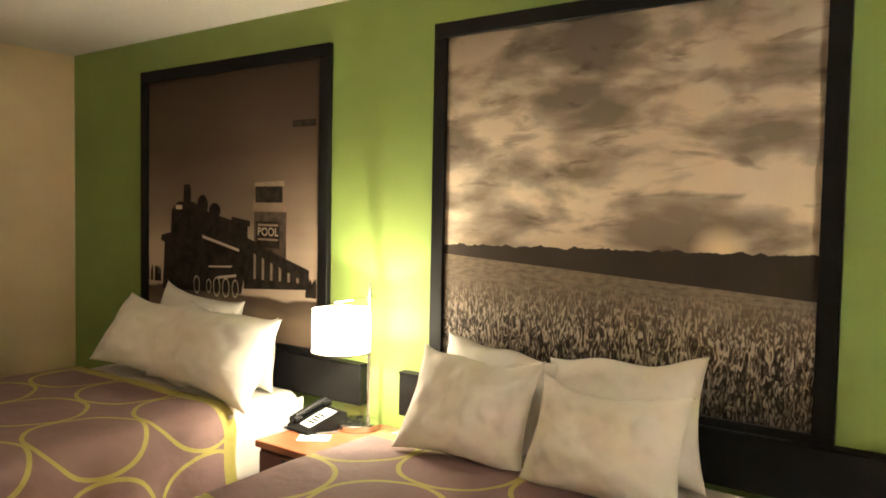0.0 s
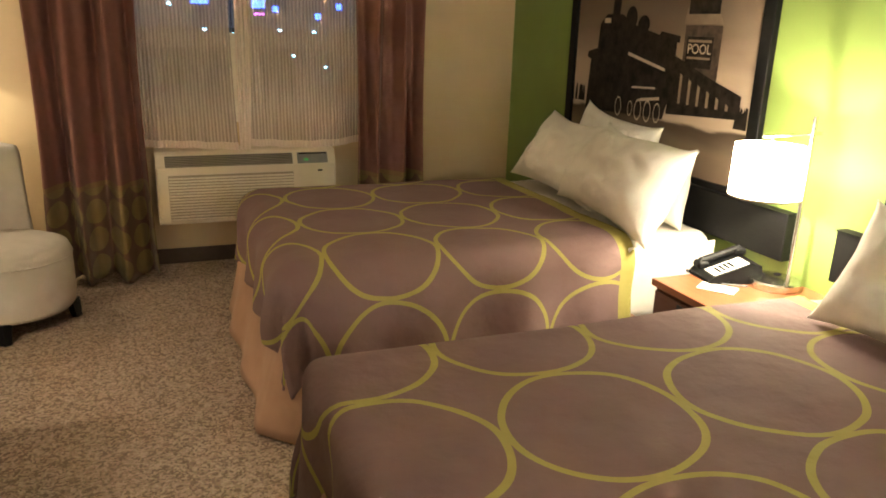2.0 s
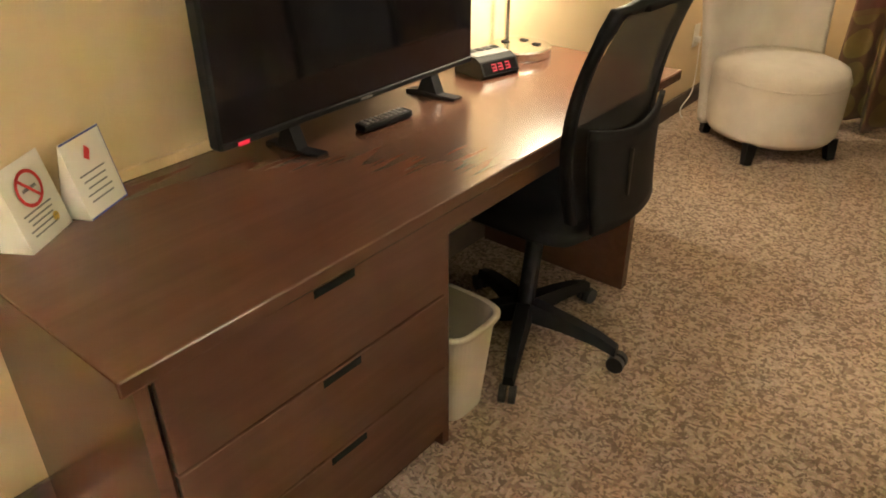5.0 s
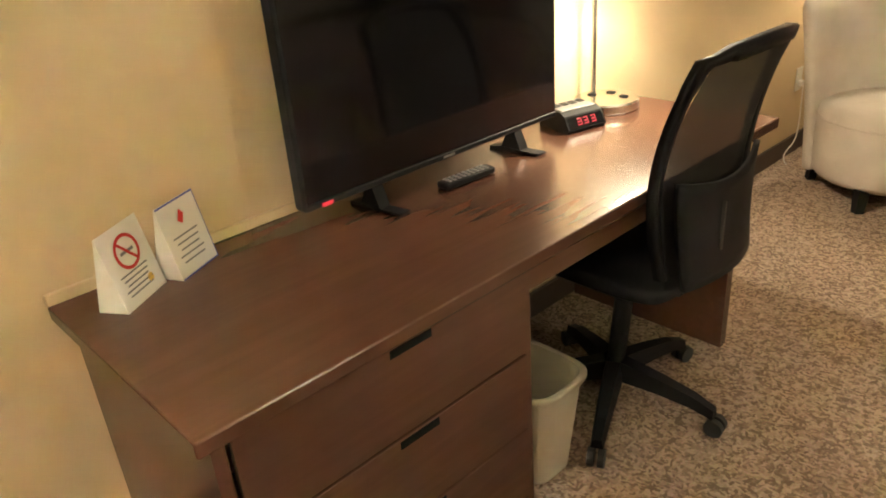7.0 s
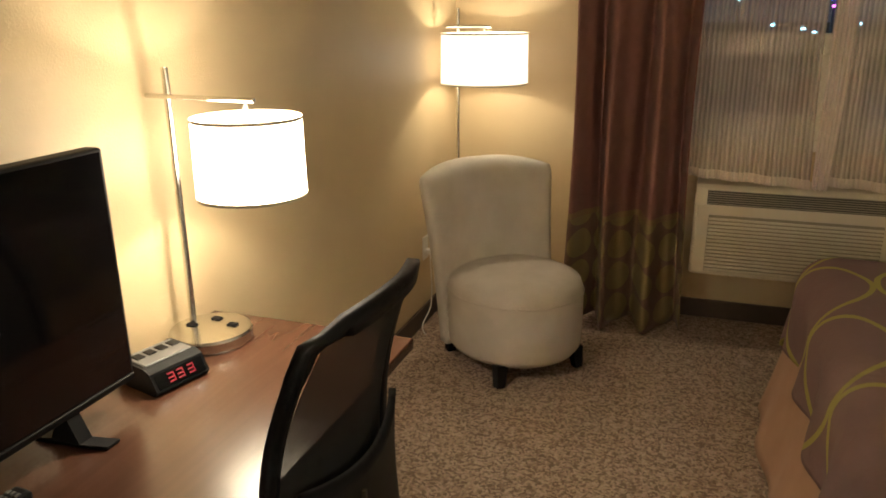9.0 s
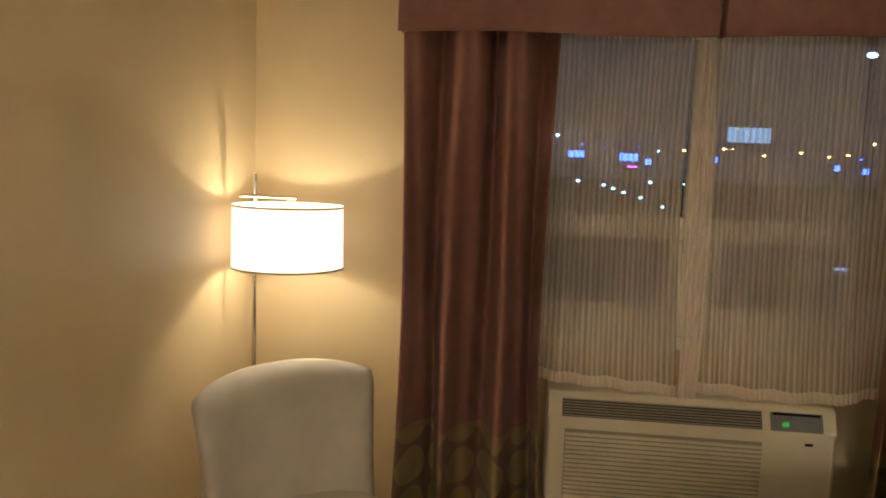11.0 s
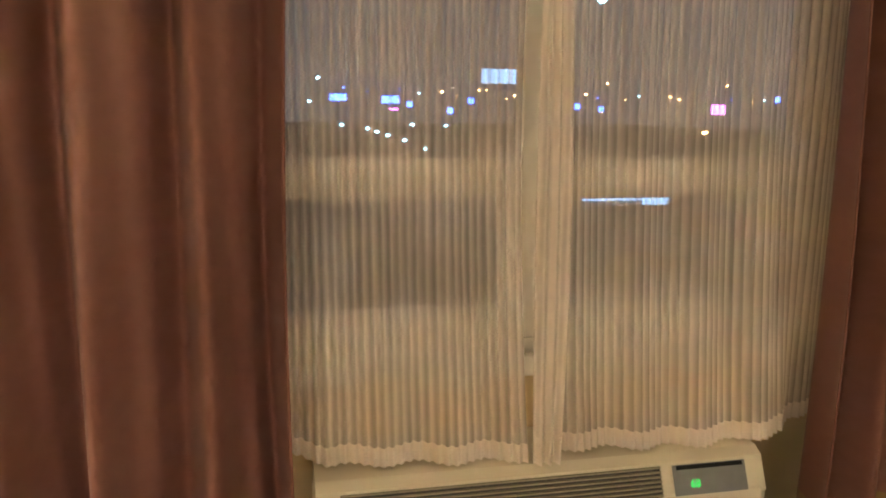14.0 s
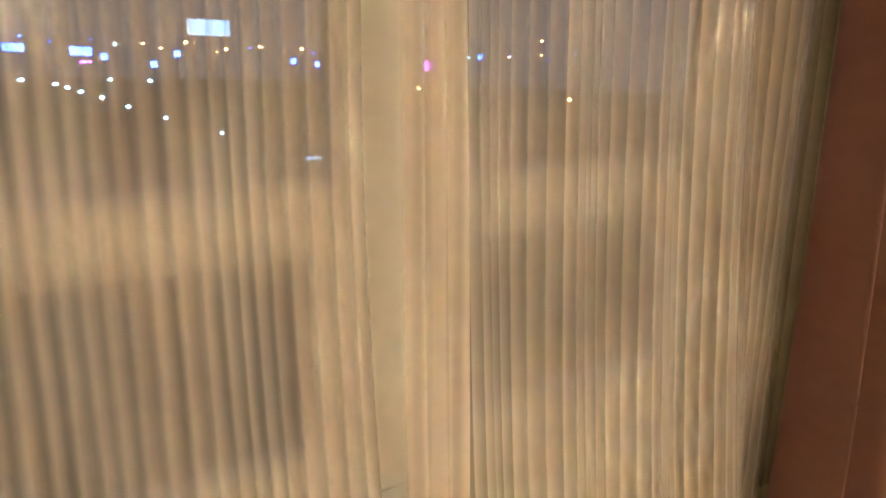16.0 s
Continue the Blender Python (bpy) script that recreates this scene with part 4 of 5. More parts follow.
mp_ = part("back_mesh", grid(24, 24, mesh_panel), MESHCLOTH, oc, "see-through black mesh back", True)
cur = []
for i in range(21):
    z = 0.50 + 0.547 * i / 20
    cur.append((-back_half(z), z))
n_top = 12
for i in range(1, n_top):
    cur.append((-back_half(1.047) + 2 * back_half(1.047) * i / n_top, 1.047 + 0.022 * math.sin(math.pi * i / n_top)))
for i in range(20, -1, -1):
    z = 0.50 + 0.547 * i / 20
    cur.append((back_half(z), z))
bm = bmesh.new()
rg = []
for y, z in cur:
    x = back_x(z, y)
    wide = 0.017 + (0.012 if z > 0.967 else 0)
    ins = wide if y < 0 else -wide
    if abs(y) < 0.17 and z > 1.037:
        rg.append([bm.verts.new(p) for p in ((x - 0.012, y, z - 0.02), (x + 0.012, y, z - 0.02), (x + 0.014, y, z + 0.014), (x - 0.012, y, z + 0.014))])
    else:
        rg.append([bm.verts.new(p) for p in ((x - 0.012, y + ins, z - (0.015 if z > 1.037 else 0)), (x + 0.012, y + ins, z - (0.015 if z > 1.037 else 0)), (x + 0.014, y - ins * 0.5, z + 0.004), (x - 0.012, y - ins * 0.5, z + 0.004))])
for p, q in zip(rg, rg[1:]):
    for j in range(4):
        bm.faces.new((p[j], p[(j + 1) % 4], q[(j + 1) % 4], q[j]))
part("back_frame", bm, BLACK, oc, "glossy black plastic frame", True)


def shell(s, t):
    z = 0.47 + 0.29 * t + 0.03 * math.sin(math.pi * s) * t * -1.0
    y = (s - 0.5) * 2 * (0.17 + 0.03 * t)
    return (back_x(z, y) + 0.028, y, z)


solid(part("lumbar_shell", grid(14, 10, shell), BLACK, oc, "black plastic lower back shell", True), 0.016)
# dark bar paints the shade of a slot in the shell
part("back_slot", box(0.226, 0.238, -0.05, -0.042, 0.55, 0.68), SLOTSHADE, oc)
part("back_bracket", rod((0.10, 0, 0.41), (0.225, 0, 0.50), 0.03, seg=10), BLACK, oc)
part("height_lever", rod((0.08, 0.08, 0.42), (0.12, 0.25, 0.43), 0.006, seg=8), BLACK, oc)

# ---- armchair ----
arm = thing("armchair", "greige suede slipper armchair with round seat", "armchair", (0.54, -0.74, 0), math.degrees(math.atan2(-0.77, 0.64)) + 8)
R = 0.305
sp = [(R * 0.93, 0.095), (R * 0.985, 0.12), (R * 1.0, 0.2), (R * 1.0, 0.30), (R * 0.995, 0.375), (R * 0.955, 0.410), (R * 0.80, 0.428), (R * 0.4, 0.440), (0.0, 0.443)]
part("seat", lathe(sp, 56, sx=1.06, sy=0.98), UPHOL, arm, "round drum seat", True)
pp = lathe(((R * 1.003, 0.362), (R * 1.012, 0.366), (R * 1.003, 0.370)), 56, sx=1.06, sy=0.98)
bmesh.ops.delete(pp, geom=[f for f in pp.faces if len(f.verts) > 4], context="FACES")
part("seat_piping", pp, UPHOL, arm)


def backrest(out):
    def f(s, t):
        a = (s - 0.5) * 2
        lean = -0.06 - 0.12 * t
        z = 0.10 + (0.79 - 0.05 * abs(a) ** 3) * t
        wid = 0.300 + 0.045 * t - 0.012 * math.sin(math.pi * t)
        edge = (1 - abs(a) ** 6) ** 0.5
        top = 1 - max(0, (t - 0.9) / 0.1) ** 3 * 0.75
        half = 0.058 * (0.45 + 0.55 * edge) * top
        x = -0.17 + lean + 0.11 * a * a + (half if out else -half)
        return (x, a * wid, z)
    return f


bm = grid(26, 26, backrest(True))
grid(26, 26, backrest(False), bm=bm)
bmesh.ops.remove_doubles(bm, verts=bm.verts, dist=0.0005)
bed = [e for e in bm.edges if e.is_boundary]
bmesh.ops.bridge_loops(bm, edges=bed)
part("backrest", bm, UPHOL, arm, "tall curved upholstered back", True)
for a, b in ((0.20, 0.20), (0.20, -0.20), (-0.21, 0.2), (-0.21, -0.2)):
    part("leg", rod((a * 1.05, b * 1.05, 0), (a, b, 0.1), 0.026, seg=4, r2=0.036), BLACKLAM, arm, "black tapered wooden foot")
part("seat_plinth", box(-0.19, 0.19, -0.19, 0.19, 0.07, 0.1), BLACKLAM, arm)

# made-up fixture around the added fill light, never in view
cf = thing("added_fill_bar", "unseen frosted light bar added on the wall as fill", "wall light", (1.8, -6.8, 2.0))
part("back_plate", box(-0.5, 0.5, 0.002, 0.03, -0.06, 0.06, 0.006), NICKEL, cf)
part("diffuser", box(-0.46, 0.46, 0.031, 0.125, -0.07, 0.07, 0.02, seg=2), SHADE_DIM, cf, "frosted lit diffuser")
# wall outlet and cord
ou = thing("wall_outlet", "white wall outlet with a plugged cord", "outlet", (0, -0.45, 0.40))
part("plate", box(0.001, 0.007, -0.036, 0.036, -0.06, 0.06, 0.002), WHITEPL, ou)
part("plug", box(0.007, 0.03, -0.014, 0.014, -0.035, -0.005, 0.004), WHITEPL, ou)
cu = bpy.data.curves.new("lamp_cord", "CURVE")
cu.dimensions, cu.bevel_depth = "3D", 0.003
spn = cu.splines.new("BEZIER")
spn.bezier_points.add(3)
for bp, co in zip(spn.bezier_points, ((0.03, -0.45, 0.38), (0.05, -0.50, 0.12), (0.06, -0.62, 0.005), (0.16, -0.40, 0.006))):
    bp.co = co
    bp.handle_left_type = bp.handle_right_type = "AUTO"
cu.materials.append(WHITEPL)
tagged(new("lamp_cord", cu), "thin white lamp cord running along the floor", "cable")

# ---- beds ----


def drape_sheet(x0, x1, y0, y1, ztop, foot, near, rad, seed):
    """A bedspread over a mattress: flat on top, hanging at the foot (x0) and both sides."""
    ax0, ay0, ay1 = x0 - foot, y0 - near, y1 + near
    nu, nv = 110, 120

    def fall(d):
        q = rad * math.pi / 2
        if d < q:
            t = d / rad
            return rad * math.sin(t), rad * (1 - math.cos(t))
        return rad + 0.05 * (d - q), rad + (d - q)

    def f(s, t):
        a, b = ax0 + (x1 - ax0) * s, ay0 + (ay1 - ay0) * t
        da = max(0.0, x0 + rad - a)
        db = (y0 + rad - b) if b < y0 + rad else (b - (y1 - rad) if b > y1 - rad else 0.0)
        sgn = -1 if b < y0 + rad else 1
        d = math.hypot(da, db)
        n1 = noise.noise(Vector((a * 2.3, b * 2.3, seed)))
        n2 = noise.noise(Vector((a * 7, b * 7, seed + 5)))
        bx, by = max(a, x0 + rad), min(max(b, y0 + rad), y1 - rad)
        if d == 0:
            return (bx, by, ztop + 0.010 * n1 + 0.004 * n2)
        o, dz = fall(d)
        along = a if db > da else b
        fold = (0.022 * math.sin(along * 17 + seed) + 0.03 * n1) * min(1, dz / 0.25)
        o += fold
        cx, cy = da / d, db / d
        return (bx - o * cx, by + sgn * o * cy, max(0.06, ztop - dz + 0.008 * n1))

    return grid(nu, nv, f, lambda s, t: (ax0 + (x1 - ax0) * s, ay0 + (ay1 - ay0) * t))


def skirt_sheet(x0, x1, y0, y1, ztop, seed):
    pts = [(x1, y0), (x0, y0), (x0, y1), (x1, y1)]
    lens = [x1 - x0, y1 - y0, x1 - x0]
    tot = sum(lens)

    def f(s, t):
        d = s * tot
        k = 0
        while k < 2 and d > lens[k]:
            d -= lens[k]
            k += 1
        q = d / lens[k]
        p, r = Vector(pts[k]), Vector(pts[k + 1])
        c = p.lerp(r, q)
        nrm = Vector(((r - p).y, -(r - p).x)).normalized() * -1
        if nrm.dot(c - Vector(((x0 + x1) / 2, (y0 + y1) / 2))) < 0:
            nrm = -nrm
        z = 0.012 + (ztop - 0.012) * t
        w = (0.095 * (1 - t) ** 1.1) + 0.016 * (1 - t) * math.sin(s * tot * 13 + seed)
        c = c + nrm * w
        return (c.x, c.y, z)

    return grid(180, 10, f)


def pillow(label, at, rx, ry, rz, w, h, th, seed):
    """A plump pillow: w wide, h tall, th thick, with pointed corners."""
    bm = None
    for side in (1, -1):
        def f(s, t):
            u, v = s * 2 - 1, t * 2 - 1
            e = max(0.0, (1 - abs(u) ** 2.6)) ** 0.62 * max(0.0, (1 - abs(v) ** 2.6)) ** 0.62
            pinch = 1 - 0.15 * (1 - u * u) * abs(v) ** 1.6
            pinch2 = 1 - 0.11 * (1 - v * v) * abs(u) ** 1.6
            sag = 0.020 * noise.noise(Vector((u * 1.3, seed * 2.1, 0.3))) * (v + 1)
            n = noise.noise(Vector((u * 1.5, v * 1.5, seed))) * 0.045 + noise.noise(Vector((u * 4.5, v * 3.2, seed + 3))) * 0.016
            n += 0.007 * noise.noise(Vector((u * 12, v * 5, seed + 7)))
            return (side * (th / 2 * e + n * e) + 0.02 * u * v, u * w / 2 * pinch2, v * h / 2 * pinch + sag)
        bm = grid(44, 36, f, bm=bm)
    bmesh.ops.remove_doubles(bm, verts=bm.verts, dist=0.001)
    o = part("pillow", bm, LINEN, None, "", True)
    o.matrix_basis = pose(*at, rx, ry, rz)
    return tagged(o, label, "pillow", "pillows on the beds")


def bed(label, x0, x1, y0, y1, ztop, cover, edge, seed, group="beds"):
    e = thing("bed", label, "bed", (0, 0, 0), group=group)
    part("box_spring", box(x0 + 0.06, x1, y0 + 0.05, y1 - 0.05, 0.16, 0.36, 0.02), DARKBASE, e)
    part("mattress", box(x0 + 0.03, x1, y0 + 0.03, y1 - 0.03, 0.362, ztop - 0.03, 0.05, seg=3), LINEN, e, "white sheeted mattress", True)
    solid(part("bed_skirt", skirt_sheet(x0 + 0.015, x1 - 0.02, y0 + 0.035, y1 - 0.035, 0.40, seed), SKIRT, e, "tan tailored bed skirt", True), 0.003)
    for x in (x0 + 0.16, x1 - 0.15):
        for y in (y0 + 0.12, y1 - 0.12):
            part("bed_leg", rod((x, y, 0), (x, y, 0.16), 0.03, seg=10), BLACK, e)
    bmx = grid(40, 40, lambda s, t: (3.10 + (x1 - 3.12) * s, y0 + 0.045 + (y1 - y0 - 0.09) * t, ztop - 0.022 + 0.006 * noise.noise(Vector((s * 4, t * 9, seed))) - (0.10 * max(0, abs(t - 0.5) - 0.47) / 0.03)))
    solid(part("top_sheet", bmx, LINEN, e, "white top sheet", True), 0.012)
    for sgn, yy in ((0, y0 + 0.012), (1, y1 - 0.012)):
        solid(part("sheet_side", grid(24, 8, lambda s, t: (3.13 + (x1 - 3.15) * s, yy + 0.01 * math.sin(s * 14), 0.30 + (ztop - 0.33) * t)), LINEN, e, "", True), 0.006)
    return e


C1 = coverlet_material("ring_bedspread_cloth", 0.460, 0.462, 2.072, -2.15, 3.085)
C2 = coverlet_material("ring_bedspread_cloth_wide", 0.485, 0.462, 2.20, -3.49, 3.27)
BX1 = W - 0.06
bed("double bed with white linen and tan skirt", 1.66, BX1, -2.27, -0.84, 0.665, C1, 3.1, 1.0)
bed("double bed with white linen near the entry", 1.60, BX1, -4.47, -2.93, 0.645, C2, 3.2, 4.0)
o = part("bedspread", drape_sheet(1.65, 3.16, -2.28, -0.83, 0.675, 0.26, 0.36, 0.13, 1.0), C1, None, "", True)
solid(o, 0.012)
tagged(o, "mauve bedspread with olive rings draped over bed", "bedspread", "bedspreads")
o = part("bedspread", drape_sheet(1.61, 3.34, -4.48, -2.93, 0.652, 0.36, 0.30, 0.06, 4.0), C2, None, "", True)
solid(o, 0.012)
tagged(o, "mauve bedspread with olive rings on near bed", "bedspread", "bedspreads")


def headboard(y0, y1):
    e = thing("headboard", "black laminate headboard strip fixed to green wall", "headboard", (W, y0, 0.638), group="headboards")
    part("rail", box(-0.055, -0.002, 0, y1 - y0, 0, 0.195, 0.004), BLACKLAM, e)
    part("cap", box(-0.06, -0.002, -0.002, y1 - y0 + 0.002, 0.1955, 0.20, 0.001), BLACKLAM, e)


headboard(-2.605, -0.50)
headboard(-4.85, -2.838)


def picture(label, y0, y1, z0, z1, material, fw=0.075):
    e = thing("picture_frame", label, "picture", (W, 0, 0))
    for nm, args in (("frame_rail", (-0.035, -0.002, y0, y1, z1 - fw, z1)), ("frame_rail", (-0.035, -0.002, y0, y1, z0, z0 + fw)), ("frame_stile", (-0.035, -0.002, y0, y0 + fw, z0 + fw, z1 - fw)), ("frame_stile", (-0.035, -0.002, y1 - fw, y1, z0 + fw, z1 - fw))):
        part(nm, box(*args, bevel=0.003), BLACKLAM, e)
    pm = grid(1, 1, lambda s, t: (-0.018, y1 - fw - (y1 - y0 - 2 * fw) * s, z0 + fw + (z1 - z0 - 2 * fw) * t), lambda s, t: (s, t))
    return e, part("print", pm, material, e)


picture("black framed sepia photograph of cloudy corn field", -4.604, -2.989, 0.80, 2.385, FIELD, 0.066)
pf, pr1 = picture("black framed sepia photograph of steam train and elevator", -2.356, -0.768, 0.80, 2.381, RAIL, 0.066)
PX = -0.0195


def disc(y, z, ry, rz, n=20, r0=0.0):
    return [(y + ry * math.cos(2 * math.pi * i / n), z + rz * math.sin(2 * math.pi * i / n)) for i in range(n)]


bm = poly([(-1.80, 1.20), (-2.05, 1.20), (-2.05, 1.55), (-1.80, 1.55)], PX)
part("grain_elevator", bm, SEP2, pr1, "printed grain elevator")
bm = poly([(-1.785, 1.555), (-2.055, 1.555), (-2.025, 1.60), (-1.80, 1.63)], PX)
poly([(-1.80, 1.685), (-2.035, 1.685), (-2.03, 1.715), (-1.805, 1.705)], PX, bm)
part("elevator_roof", bm, SEP3, pr1)
part("elevator_cupola", poly([(-1.81, 1.60), (-2.02, 1.60), (-2.02, 1.685), (-1.81, 1.685)], PX - 0.0002), SEP1, pr1)
part("elevator_sign", poly([(-1.82, 1.36), (-2.0, 1.36), (-2.0, 1.50), (-1.82, 1.50)], PX - 0.0004), SEP1, pr1)
for i, (t, sz, z) in enumerate((("POOL", 0.062, 1.425),)):
    cu = bpy.data.curves.new("sign_word", "FONT")
    cu.body, cu.size, cu.align_x = t, sz, "CENTER"
    tx = new("sign_word", cu)
    me = bpy.data.meshes.new_from_object(tx.evaluated_get(bpy.context.evaluated_depsgraph_get()))
    bpy.data.objects.remove(tx)
    me.materials.append(SEP4)
    wd = new("sign_word", me)
    wd.parent = pr1
    wd.matrix_basis = pose(PX - 0.0012, -1.91, z, 90, 0, -90)
bm = poly([(-1.83, 1.475), (-1.99, 1.475), (-1.99, 1.487), (-1.83, 1.487)], PX - 0.0008)
poly([(-1.83, 1.40), (-1.99, 1.40), (-1.99, 1.41), (-1.83, 1.41)], PX - 0.0008, bm)
part("sign_lines", bm, SEP3, pr1)
bm = poly([(-1.72, 1.13), (-2.22, 1.16), (-2.22, 1.26), (-1.98, 1.33), (-1.72, 1.42)], PX - 0.0012)
part("freight_car", bm, SEP1, pr1, "printed freight car")
for i in range(6):
    y = -1.80 - i * 0.066
    h = 1.38 - i * 0.022
    part("car_door", poly([(y, 1.19), (y - 0.018, 1.19), (y - 0.018, h - 0.06), (y, h - 0.05)], PX - 0.0015), SEP3, pr1)
bm = poly([(-0.98, 1.08), (-1.70, 1.10), (-1.75, 1.30), (-1.75, 1.47), (-1.62, 1.50), (-1.36, 1.555), (-1.28, 1.60), (-1.13, 1.60), (-1.07, 1.55), (-1.06, 1.42), (-0.97, 1.40), (-0.96, 1.37), (-1.0, 1.36)], PX - 0.0016)
poly([(-1.18, 1.58), (-1.25, 1.58), (-1.255, 1.66), (-1.245, 1.70), (-1.19, 1.70), (-1.185, 1.66)], PX - 0.0017, bm)
poly(disc(-1.36, 1.58, 0.05, 0.06), PX - 0.0018, bm)
poly(disc(-1.47, 1.55, 0.05, 0.045), PX - 0.0018, bm)
poly([(-1.60, 1.48), (-1.77, 1.47), (-1.77, 1.50), (-1.62, 1.52)], PX - 0.0018, bm)
part("locomotive", bm, SEP1, pr1, "printed black steam locomotive")
part("running_board", poly([(-1.36, 1.395), (-1.68, 1.33), (-1.68, 1.345), (-1.36, 1.412)], PX - 0.0022), SEP4, pr1)
part("side_rod", poly([(-1.50, 1.17), (-1.66, 1.19), (-1.66, 1.205), (-1.50, 1.185)], PX - 0.0022), SEP4, pr1)
part("side_rod", poly([(-1.42, 1.23), (-1.62, 1.24), (-1.62, 1.25), (-1.42, 1.24)], PX - 0.0022), SEP4, pr1)
for y, r in ((-1.31, 0.052), (-1.42, 0.04), (-1.49, 0.055), (-1.57, 0.055), (-1.65, 0.05)):
    n = 24
    fb = bmesh.new()
    for i in range(n):
        t0, t1 = 2 * math.pi * i / n, 2 * math.pi * (i + 1) / n
        fb.faces.new([fb.verts.new((PX - 0.0023, y + 0.55 * q * math.cos(t), 1.125 + q * math.sin(t))) for q, t in ((r, t0), (r, t1), (r * 0.85, t1), (r * 0.85, t0))])
    part("printed_wheel", fb, SEP4, pr1)
part("number_plate", poly([(-1.11, 1.555), (-1.17, 1.555), (-1.17, 1.58), (-1.11, 1.58)], PX - 0.0022), SEP4, pr1)
part("signal_arm", poly([(-2.09, 1.985), (-2.26, 1.985), (-2.26, 2.02), (-2.09, 2.02)], PX - 0.0005), SEP1, pr1)
rnd = random.Random(3)
for i in range(26):
    y = -2.19 - 0.065 * rnd.random() if i % 2 else -0.82 - 0.14 * rnd.random()
    part("printed_tree", poly([(y, 1.12), (y - 0.02, 1.12), (y - 0.018, 1.17 + 0.05 * rnd.random()), (y - 0.006, 1.18 + 0.04 * rnd.random())], PX - 0.0003 - 0.00001 * i), SEP1, pr1)

# pillows
pillow("plump white pillow propped on headboard", (3.49, -1.50, 0.885), 5, 14, 2, 0.72, 0.47, 0.22, 1.0)
pillow("plump white pillow propped on headboard", (3.51, -1.84, 0.83), -3, 14, -3, 0.62, 0.38, 0.20, 2.0)
pillow("plump white pillow leaning on others", (3.35, -1.36, 0.865), 6, 30, 8, 0.76, 0.45, 0.26, 3.0)
pillow("large plump white pillow leaning in front", (3.29, -1.93, 0.87), 2, 30, -5, 0.86, 0.46, 0.30, 4.0)
pillow("white pillow propped against headboard", (3.50, -3.42, 0.84), 3, 14, 0, 0.58, 0.43, 0.18, 5.0)
pillow("white pillow propped against headboard", (3.49, -3.95, 0.85), -3, 14, 2, 0.60, 0.44, 0.18, 6.0)
pillow("square white pillow leaning in front", (3.31, -3.42, 0.835), 3, 24, 6, 0.54, 0.43, 0.18, 7.0)
pillow("square white pillow leaning in front", (3.29, -3.97, 0.805), -2, 24, -4, 0.58, 0.40, 0.19, 8.0)

# ---- nightstand ----
ns = thing("nightstand", "cherry laminate nightstand between the beds", "nightstand", (3.13, -2.86, 0))
part("top", box(0, 0.535, 0, 0.43, 0.53, 0.56, 0.004, seg=2), CHERRY, ns)
part("body", box(0.02, 0.53, 0.015, 0.415, 0.05, 0.529), DESKW, ns)
part("plinth", box(0.05, 0.52, 0.03, 0.40, 0, 0.049), DESKW, ns)
d = part("drawer", box(0.006, 0.019, 0.022, 0.408, 0.34, 0.515, 0.002), DESKW, ns)
part("finger_pull", box(0.003, 0.0055, 0.165, 0.265, 0.485, 0.505), BLACK, d)

ph = thing("telephone", "black desk telephone with white keypad plate", "telephone", (3.43, -2.515, 0.56), -12)
bm = bmesh.new()
pr = ((-0.11, 0.0), (0.10, 0.0), (0.11, 0.02), (0.10, 0.075), (0.06, 0.085), (-0.10, 0.03), (-0.115, 0.015))
for y in (-0.085, 0.085):
    bm.faces.new([bm.verts.new((x, y, z)) for x, z in pr])
bm.verts.ensure_lookup_table()
for i in range(7):
    bm.faces.new((bm.verts[i], bm.verts[(i + 1) % 7], bm.verts[7 + (i + 1) % 7], bm.verts[7 + i]))
part("base", bm, BLACK, ph)


def on_phone(x, y, lift):
    return (x, y, 0.03 + (x + 0.10) * 0.055 / 0.16 + lift)


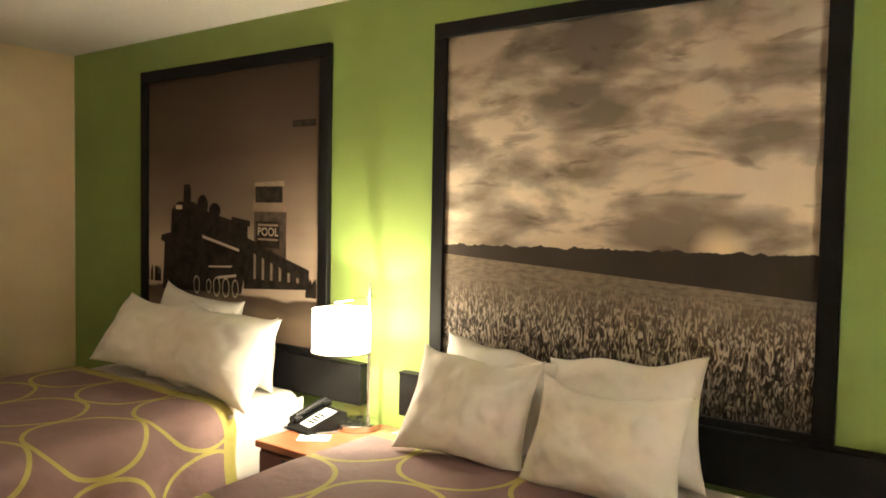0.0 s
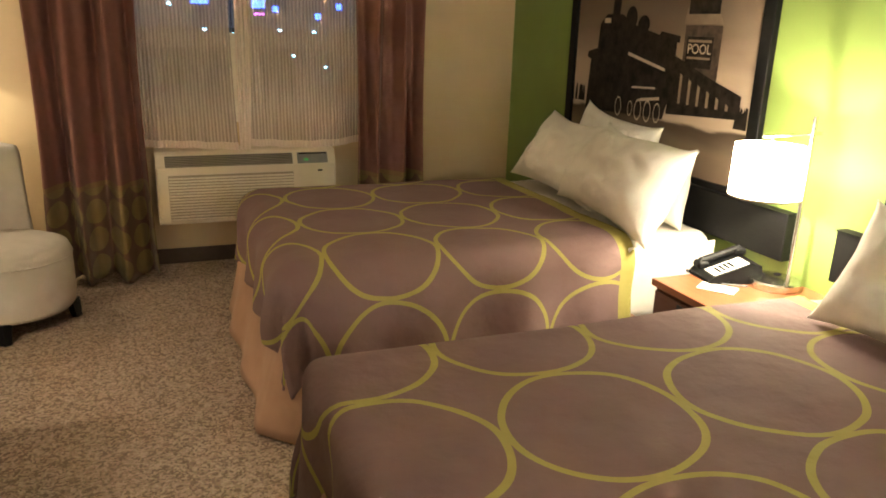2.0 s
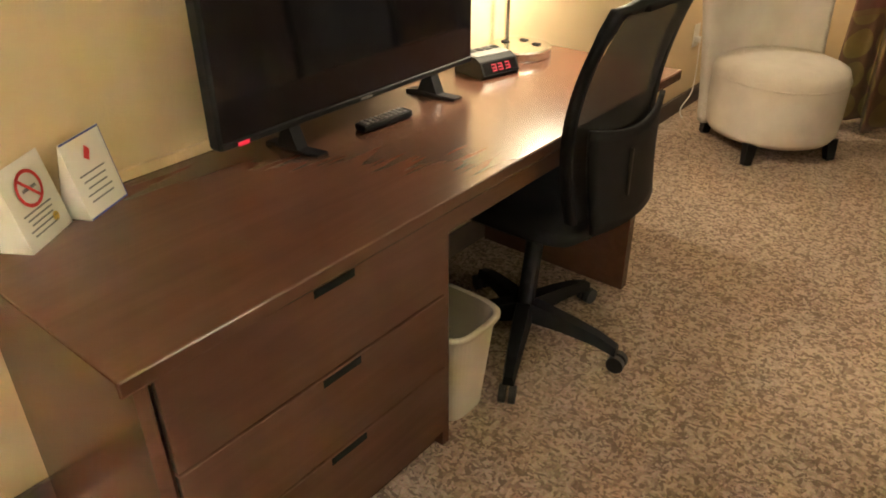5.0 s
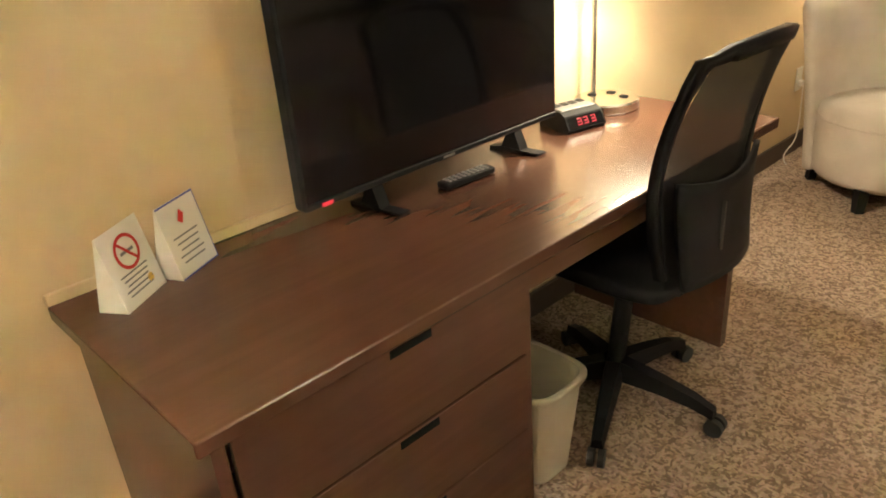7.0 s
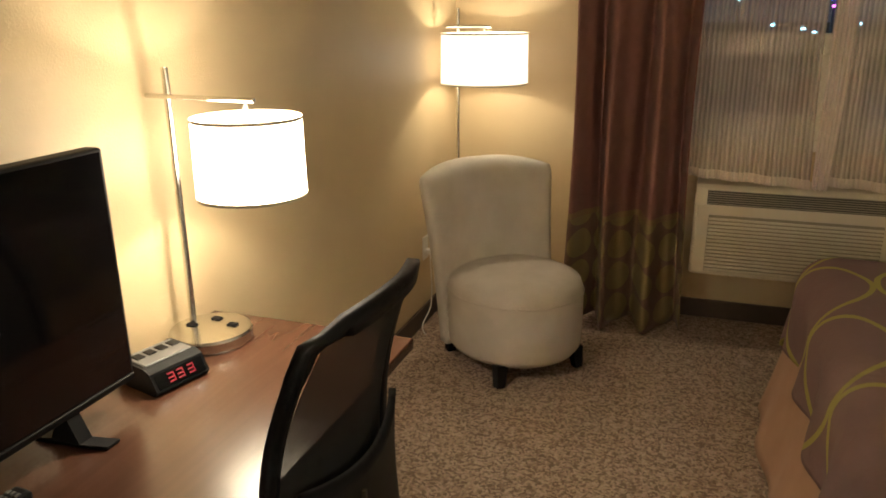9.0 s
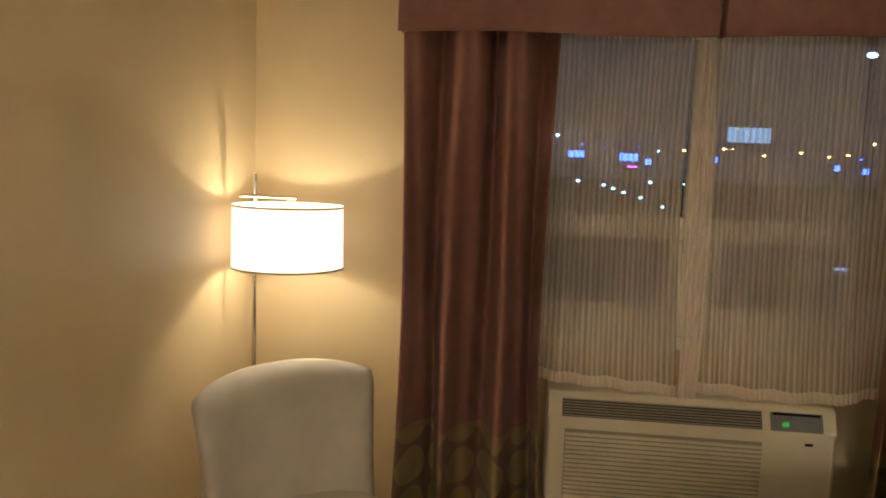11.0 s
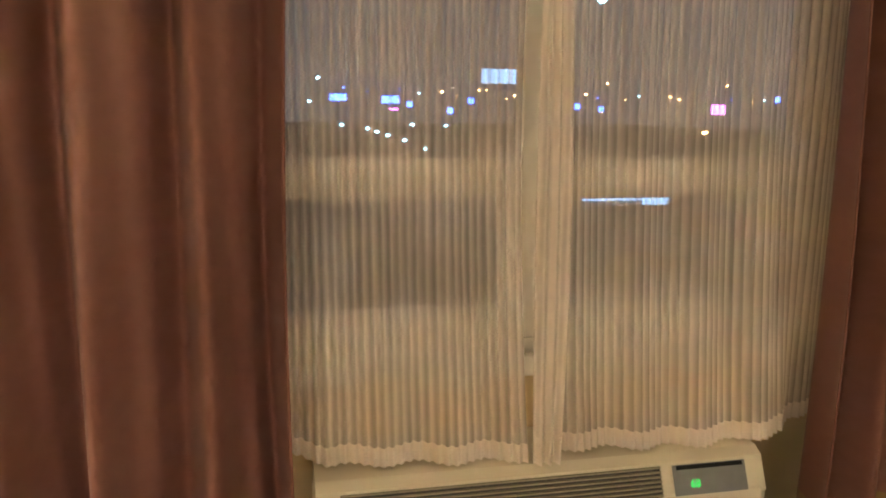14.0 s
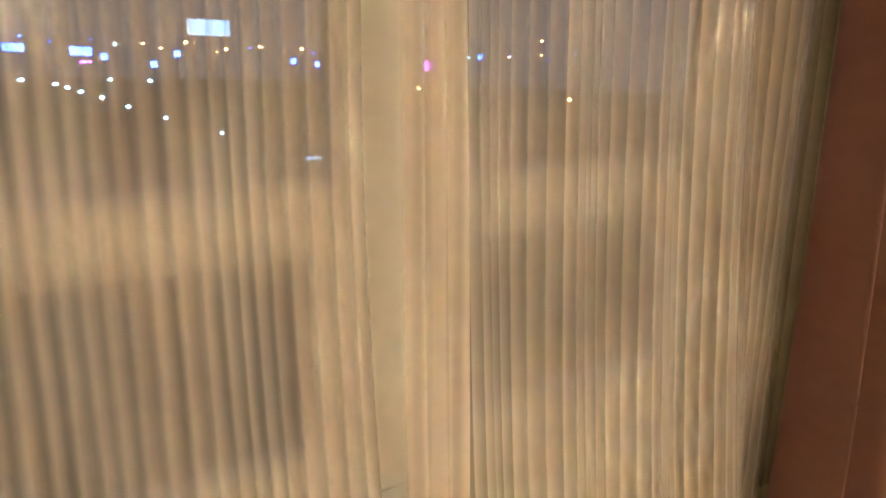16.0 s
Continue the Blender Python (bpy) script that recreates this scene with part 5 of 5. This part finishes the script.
bm = bmesh.new()
bm.faces.new([bm.verts.new(on_phone(x, y, 0.002)) for x, y in ((-0.092, -0.075), (0.052, -0.075), (0.052, 0.012), (-0.092, 0.012))])
plate = part("faceplate", bm, PAPER, ph, "white printed faceplate")
for i in range(4):
    for j in range(3):
        c = on_phone(-0.06 + i * 0.019, -0.052 + j * 0.02, 0.003)
        part("key", box(c[0] - 0.006, c[0] + 0.006, c[1] - 0.007, c[1] + 0.007, c[2] - 0.002, c[2] + 0.003, 0.001), BLACK, plate)
bm = rod(on_phone(-0.09, 0.052, 0.022), on_phone(0.075, 0.052, 0.020), 0.017, seg=12)
a, b = on_phone(-0.085, 0.052, 0.012), on_phone(0.07, 0.052, 0.012)
for c in (a, b):
    box(c[0] - 0.026, c[0] + 0.026, c[1] - 0.027, c[1] + 0.027, c[2] - 0.016, c[2] + 0.014, 0.008, bm)
part("handset", bm, BLACK, ph)
cu = bpy.data.curves.new("coil_cord", "CURVE")
cu.dimensions, cu.bevel_depth = "3D", 0.0018
sp_ = cu.splines.new("POLY")
NP = 260
sp_.points.add(NP - 1)
for i in range(NP):
    t = i / (NP - 1)
    bx_, by_ = -0.12 + 0.02 * math.sin(3.1 * t) - 0.01, 0.08 - 0.19 * t
    if t > 0.7:
        bx_ += (t - 0.7) * 0.5
    an = t * 2 * math.pi * 30
    sp_.points[i].co = (bx_ + 0.006 * math.cos(an), by_, 0.0085 + 0.006 * math.sin(an), 1)
cu.materials.append(BLACK)
cd = new("coil_cord", cu)
cd.parent = ph
card = thing("notepad", "small white notepad on the nightstand", "notepad", (3.30, -2.62, 0.56), 35)
part("sheet", box(-0.045, 0.045, -0.07, 0.07, 0.001, 0.005), PAPER, card)
part("printed_lines", box(-0.02, 0.005, -0.04, 0.04, 0.0051, 0.0056), INK, card)
pn = tagged(part("pen", rod((0, -0.07, 0.004), (0, 0.07, 0.004), 0.004, seg=8), GREYPL), "grey ballpoint pen beside the notepad", "pen")
pn.matrix_basis = pose(3.375, -2.60, 0.5605, 0, 0, 55)
